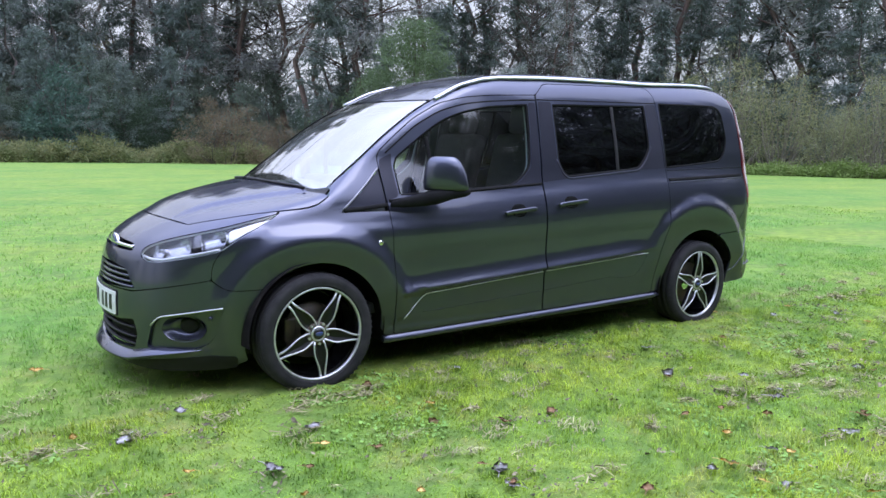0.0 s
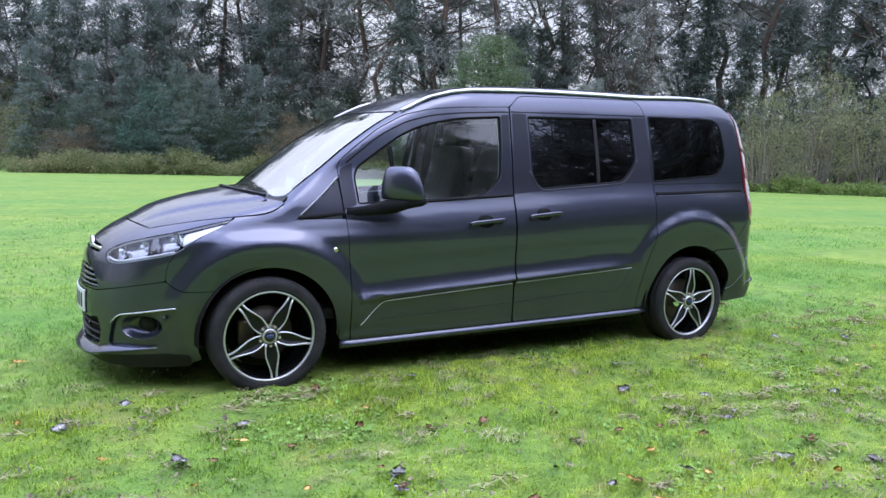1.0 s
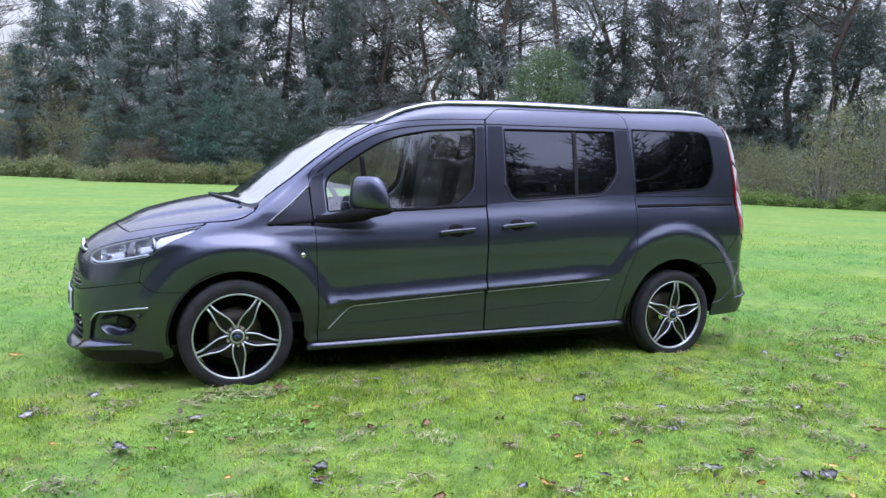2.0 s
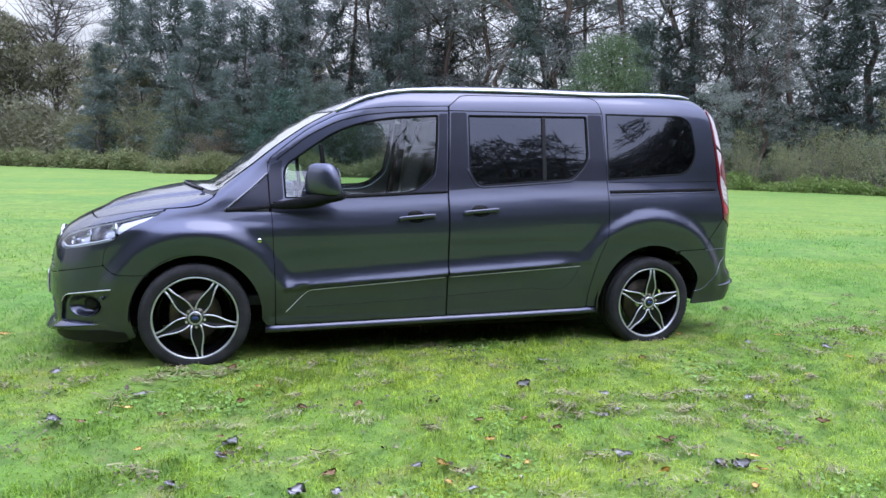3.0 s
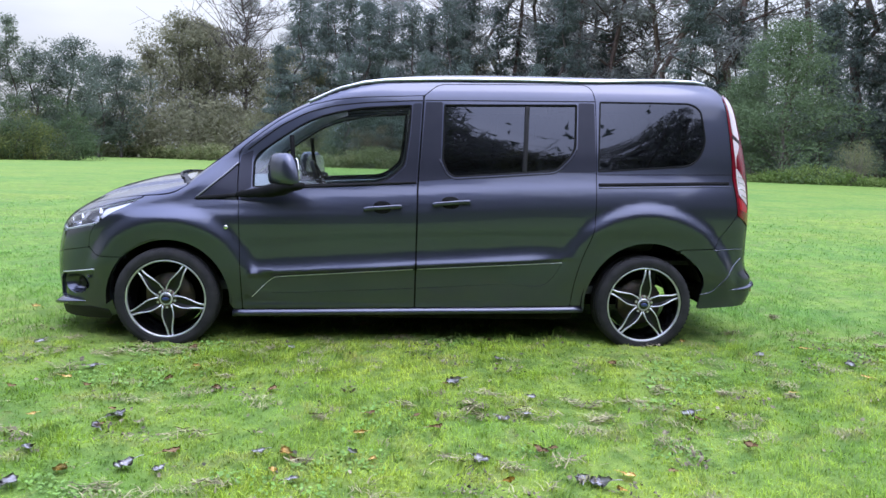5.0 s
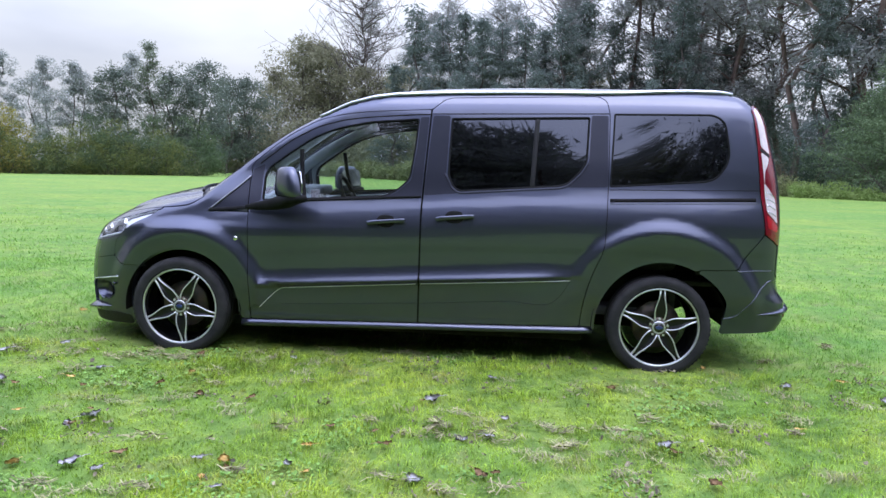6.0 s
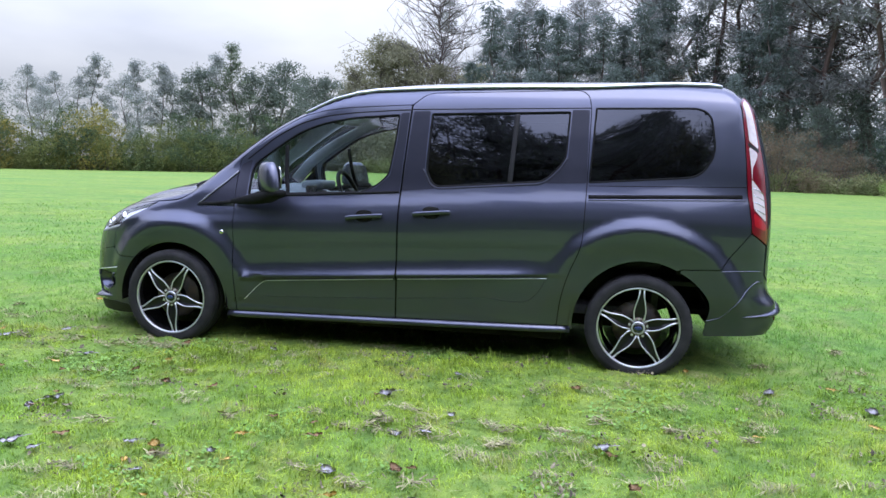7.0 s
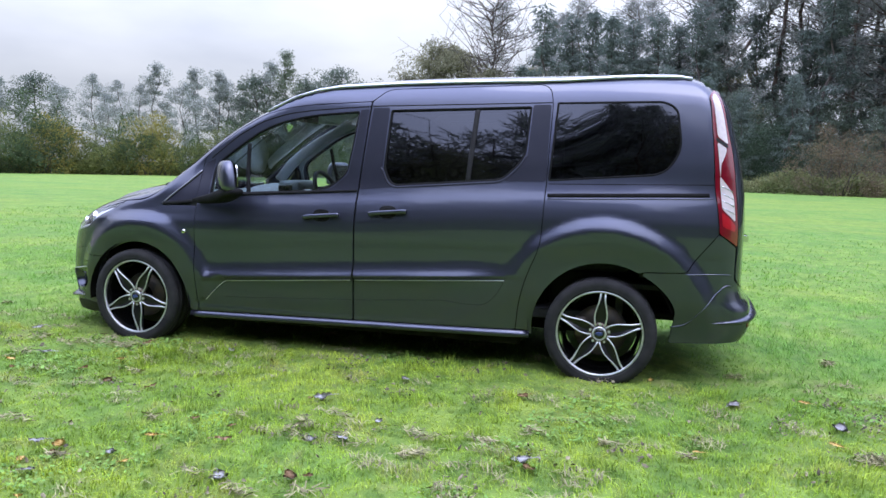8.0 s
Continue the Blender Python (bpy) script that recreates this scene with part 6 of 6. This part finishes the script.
# far hedge and the trees behind it
for b, sort, s in (
        (-52.5, "hedge", 1.0), (-50.2, "dark_hedge", .9), (-48, "hedge", 1.05), (-45.8, "dark_hedge", 1.0), (-43.6, "hedge", 1.0), (-41.7, "dark_hedge", 1.16), (-40.6, "gold_hedge", .95),
        (-38.6, "hedge", .68), (-37.2, "hedge", .88), (-35.7, "dark_hedge", .92), (-34.3, "gold_hedge", 1.02), (-33.0, "hedge", .78), (-31.6, "dark_hedge", .66), (-30.2, "hedge", .88),
        (-28.4, "dark_hedge", .84), (-27.2, "hedge", .92), (-25.4, "dark_hedge", .86), (-23.8, "hedge", .84), (-22.0, "dark_hedge", .9)):
    plant(sort, b, 63 + .35 * max(0, b + 32), s)
for b, sort, s in (
        (-52, "oak", .8), (-50, "birch", .8), (-48, "alder", .85), (-46, "oak", .8), (-44, "birch", .8), (-41.8, "oak", .82), (-40.2, "birch", .72), (-38.4, "birch", .86), (-37.4, "birch", .7), (-36.6, "birch", .84),
        (-35.3, "birch", .8), (-33.9, "alder", 1.0), (-32.5, "birch", .78), (-31.2, "alder", .98), (-30.2, "alder", .92), (-29.2, "birch", .9), (-28.3, "alder", .84), (-27.3, "oak", .86), (-26.3, "alder", 1.0),
        (-24.9, "alder", 1.06), (-23.6, "oak", .9), (-22.4, "alder", .86), (-21.3, "oak", .95)):
    plant(sort, b, 78 + plant_rng.uniform(-3, 3), s)
for b in (-19.8, -18.4):
    plant("oak", b, 90, 1.0)
# willows at the far corner
for b, d, s in ((-16.5, 104, .85), (-14.2, 102, 1.05), (-12.4, 100, 1.05), (-10.0, 97, .9), (-7.2, 92, .8), (-13, 108, 1.1)):
    plant("olive", b, d, s)
for b, d, s in ((-10.2, 100, 1.05), (19.8, 88, .9), (13, 95, 1.0), (38.6, 66, .75), (5, 96, 1.0)):
    plant("bare", b, d, s)
for b, d, s in ((-11.5, 92, .62), (-8.5, 86, .7), (-5.0, 80, .75), (-3, 76, .65)):
    plant("thicket", b, d, s * 1.4)
# pines of the wood
for b in np.arange(-9, 18.6, 1.75):
    plant("pine", b + plant_rng.uniform(-.5, .5), 92 + plant_rng.uniform(-8, 18), plant_rng.uniform(1.5, 1.85) if b > 7 else plant_rng.uniform(.82, 1.0))
for b in np.arange(21.6, 66, 1.9):
    plant("pine", b + plant_rng.uniform(-.5, .5), 76 + plant_rng.uniform(-6, 18), plant_rng.uniform(1.5, 1.9))
for b in (-6, -4, -2.5, -1, .5, 2, 3.5, 5, 6.5, 8.5, 10.2, 12.0, 13.3, 14.8, 16.2, 17.5):
    plant("fir", b, 84 + plant_rng.uniform(-6, 10), plant_rng.uniform(.8, 1.1))
for b in (23, 25.5, 31, 33, 35, 36.8, 39, 41, 43, 45, 47.5, 50, 52.5, 55, 57.5, 60, 63):
    plant("fir", b, 68 + plant_rng.uniform(-3, 8), plant_rng.uniform(.75, 1.0))
plant("pine", 39.5, 64, .72)
for b, d, s in ((14.6, 88, 1.4), (16.8, 84, 1.5), (20.2, 82, 1.45), (22.4, 80, 1.5), (24.6, 78, 1.4)):
    plant("pine", b, d, s)
# middle storey
for b in np.arange(-7, 20, 2.6):
    plant(plant_rng.choice(["oak", "fir", "olive", "oak"]), b + plant_rng.uniform(-.7, .7), 78 + plant_rng.uniform(-8, 10), plant_rng.uniform(.55, .85))
for b in np.arange(24, 66, 3.4):
    plant(plant_rng.choice(["fir", "oak"]), b + plant_rng.uniform(-.8, .8), 66 + plant_rng.uniform(-3, 10), plant_rng.uniform(.5, .75))
# edge of the wood
for b, s in ((-1.5, .75), (1.6, .8), (7.6, .9), (10.2, .8), (12.4, .6), (21.5, .62)):
    plant("holly", b, 65, s)
plant("laurel", 5.0, 62, .95)
for b, d, s in ((6.2, 60, .46), (8.6, 63, .40), (3.2, 63, .50), (0.6, 62, .42), (11.6, 64, .45), (-2.6, 64, .5)):
    plant("fir", b, d, s)
plant("brown", 15.0, 58.5, .95)
plant("brown", -.5, 61, .7)
plant("brown", 18.6, 62, .7)
plant("green", 29.0, 60, 1.0)
plant("green", 26.4, 63, .75)
plant("birch", 36.5, 57, .76)
for b, s in ((33.5, .5), (38.5, .62), (41.2, .55), (43.6, .78), (46.0, .7), (48.5, 1.0), (52.3, 1.18), (55.6, 1.15), (58.9, .86), (61.6, .98), (64.2, 1.0), (67, 1.0)):
    plant("thicket", b, 57 + plant_rng.uniform(-1, 2), s)
# trees along the near side of the field, mirrored in the windows
for b in np.arange(106, 256, 3.6):
    plant(plant_rng.choice(["pine_behind", "olive_behind", "pine_behind"]), b + plant_rng.uniform(-1.2, 1.2), 28 + plant_rng.uniform(-3, 6), plant_rng.uniform(.95, 1.2) * (.76 if b < 163 else 1))
for b in np.arange(122, 258, 4.0):
    plant("pine_behind" if plant_rng.random() < .7 else "olive_behind", b, 38 + plant_rng.uniform(-2, 5), plant_rng.uniform(1.1, 1.35) * (.76 if b < 163 else 1))
for b in list(np.arange(70, 112, 9)) + list(np.arange(250, 306, 9)):
    plant(plant_rng.choice(["pine_behind", "olive_behind"]), b, 62 + plant_rng.uniform(-5, 8), plant_rng.uniform(.8, 1.1))


def scrub(name, bearings, away, high, mat, label, per_deg=26, size=.14, deep=2.5):
    """A low tangled border along the wood's edge."""
    b = np.repeat(np.asarray(bearings, float), per_deg) + tree_rng.uniform(-.5, .5, len(bearings) * per_deg)
    d = np.repeat(np.asarray(away, float), per_deg) + tree_rng.uniform(0, deep, len(b))
    x, y = EYE_AT[0] + d * np.sin(np.radians(b)), EYE_AT[1] + d * np.cos(np.radians(b))
    z = lie(x, y) + tree_rng.uniform(.05, .75, len(b)) * high * (1 + .55 * wave(x, y, .9, 9))
    k = high * tree_rng.uniform(.25, .45, len(b))
    data = tuft_mesh(name, np.stack([x, y, z], 1), np.stack([k * 1.3, k * 1.3, k], 1), 34, size, mat, .8)
    tagged(new(name, data), label, "undergrowth", kind="stuff")


scrub("bramble_bank", np.arange(-4, 22, 1.0), np.full(26, 57.5), 1.5, BRAMBLE, "low bramble and fern bank at the wood's edge", 34, .12)
scrub("undergrowth", np.arange(22, 68, 1.0), np.full(46, 54.6), 1.0, WEEDS, "low green weeds below the shrubs", 24, .12)
scrub("undergrowth", np.arange(-21, -4, 1.0), np.linspace(100, 66, 17), 1.6, BRAMBLE, "rough grass and scrub at the field's edge", 26, .2)
scrub("undergrowth", np.arange(-54, -21, 1.0), np.linspace(61, 70, 33), 1.1, BRAMBLE, "dark hedge bottom", 24, .16)
scrub("far_thicket", np.arange(-24, -3, 1.0), np.linspace(96, 84, 21), 6.5, OLIVE, "olive-brown thicket below the far trees", 30, .32, 8)
scrub("wood_behind", np.arange(164, 262, 2.0), np.full(49, 41.0), 22.5, FIR, "dark depth of the wood along the near side of the field", 14, .8, 6)
scrub("wood_behind", np.arange(100, 164, 2.0), np.full(32, 41.0), 15.0, FIR, "dark depth of the wood along the near side of the field", 14, .8, 6)
scrub("hedge_behind", np.arange(100, 262, 2.0), np.full(81, 25.5), 3.4, HEDGE, "overgrown hedge along the near side of the field", 16, .22, 3)
# deep wood behind the edge trees
scrub("deep_wood", np.arange(-6, 68, 1.0), np.linspace(104, 86, 74), 9.0, FIR, "dark depth of the wood behind its edge", 26, .42, 14)
# the pale needle colour stands in for haze deep in the pine wood
scrub("deep_wood", np.arange(20, 68, 1.0), np.linspace(104, 90, 48), 18.0, PINE, "dark depth of the pine wood, paled in colour for haze", 24, .42, 14)
scrub("deep_wood", np.arange(-3, 10, 1.0), np.linspace(106, 100, 13), 15.0, PINE, "dark depth of the pine wood, paled in colour for haze", 30, .42, 14)
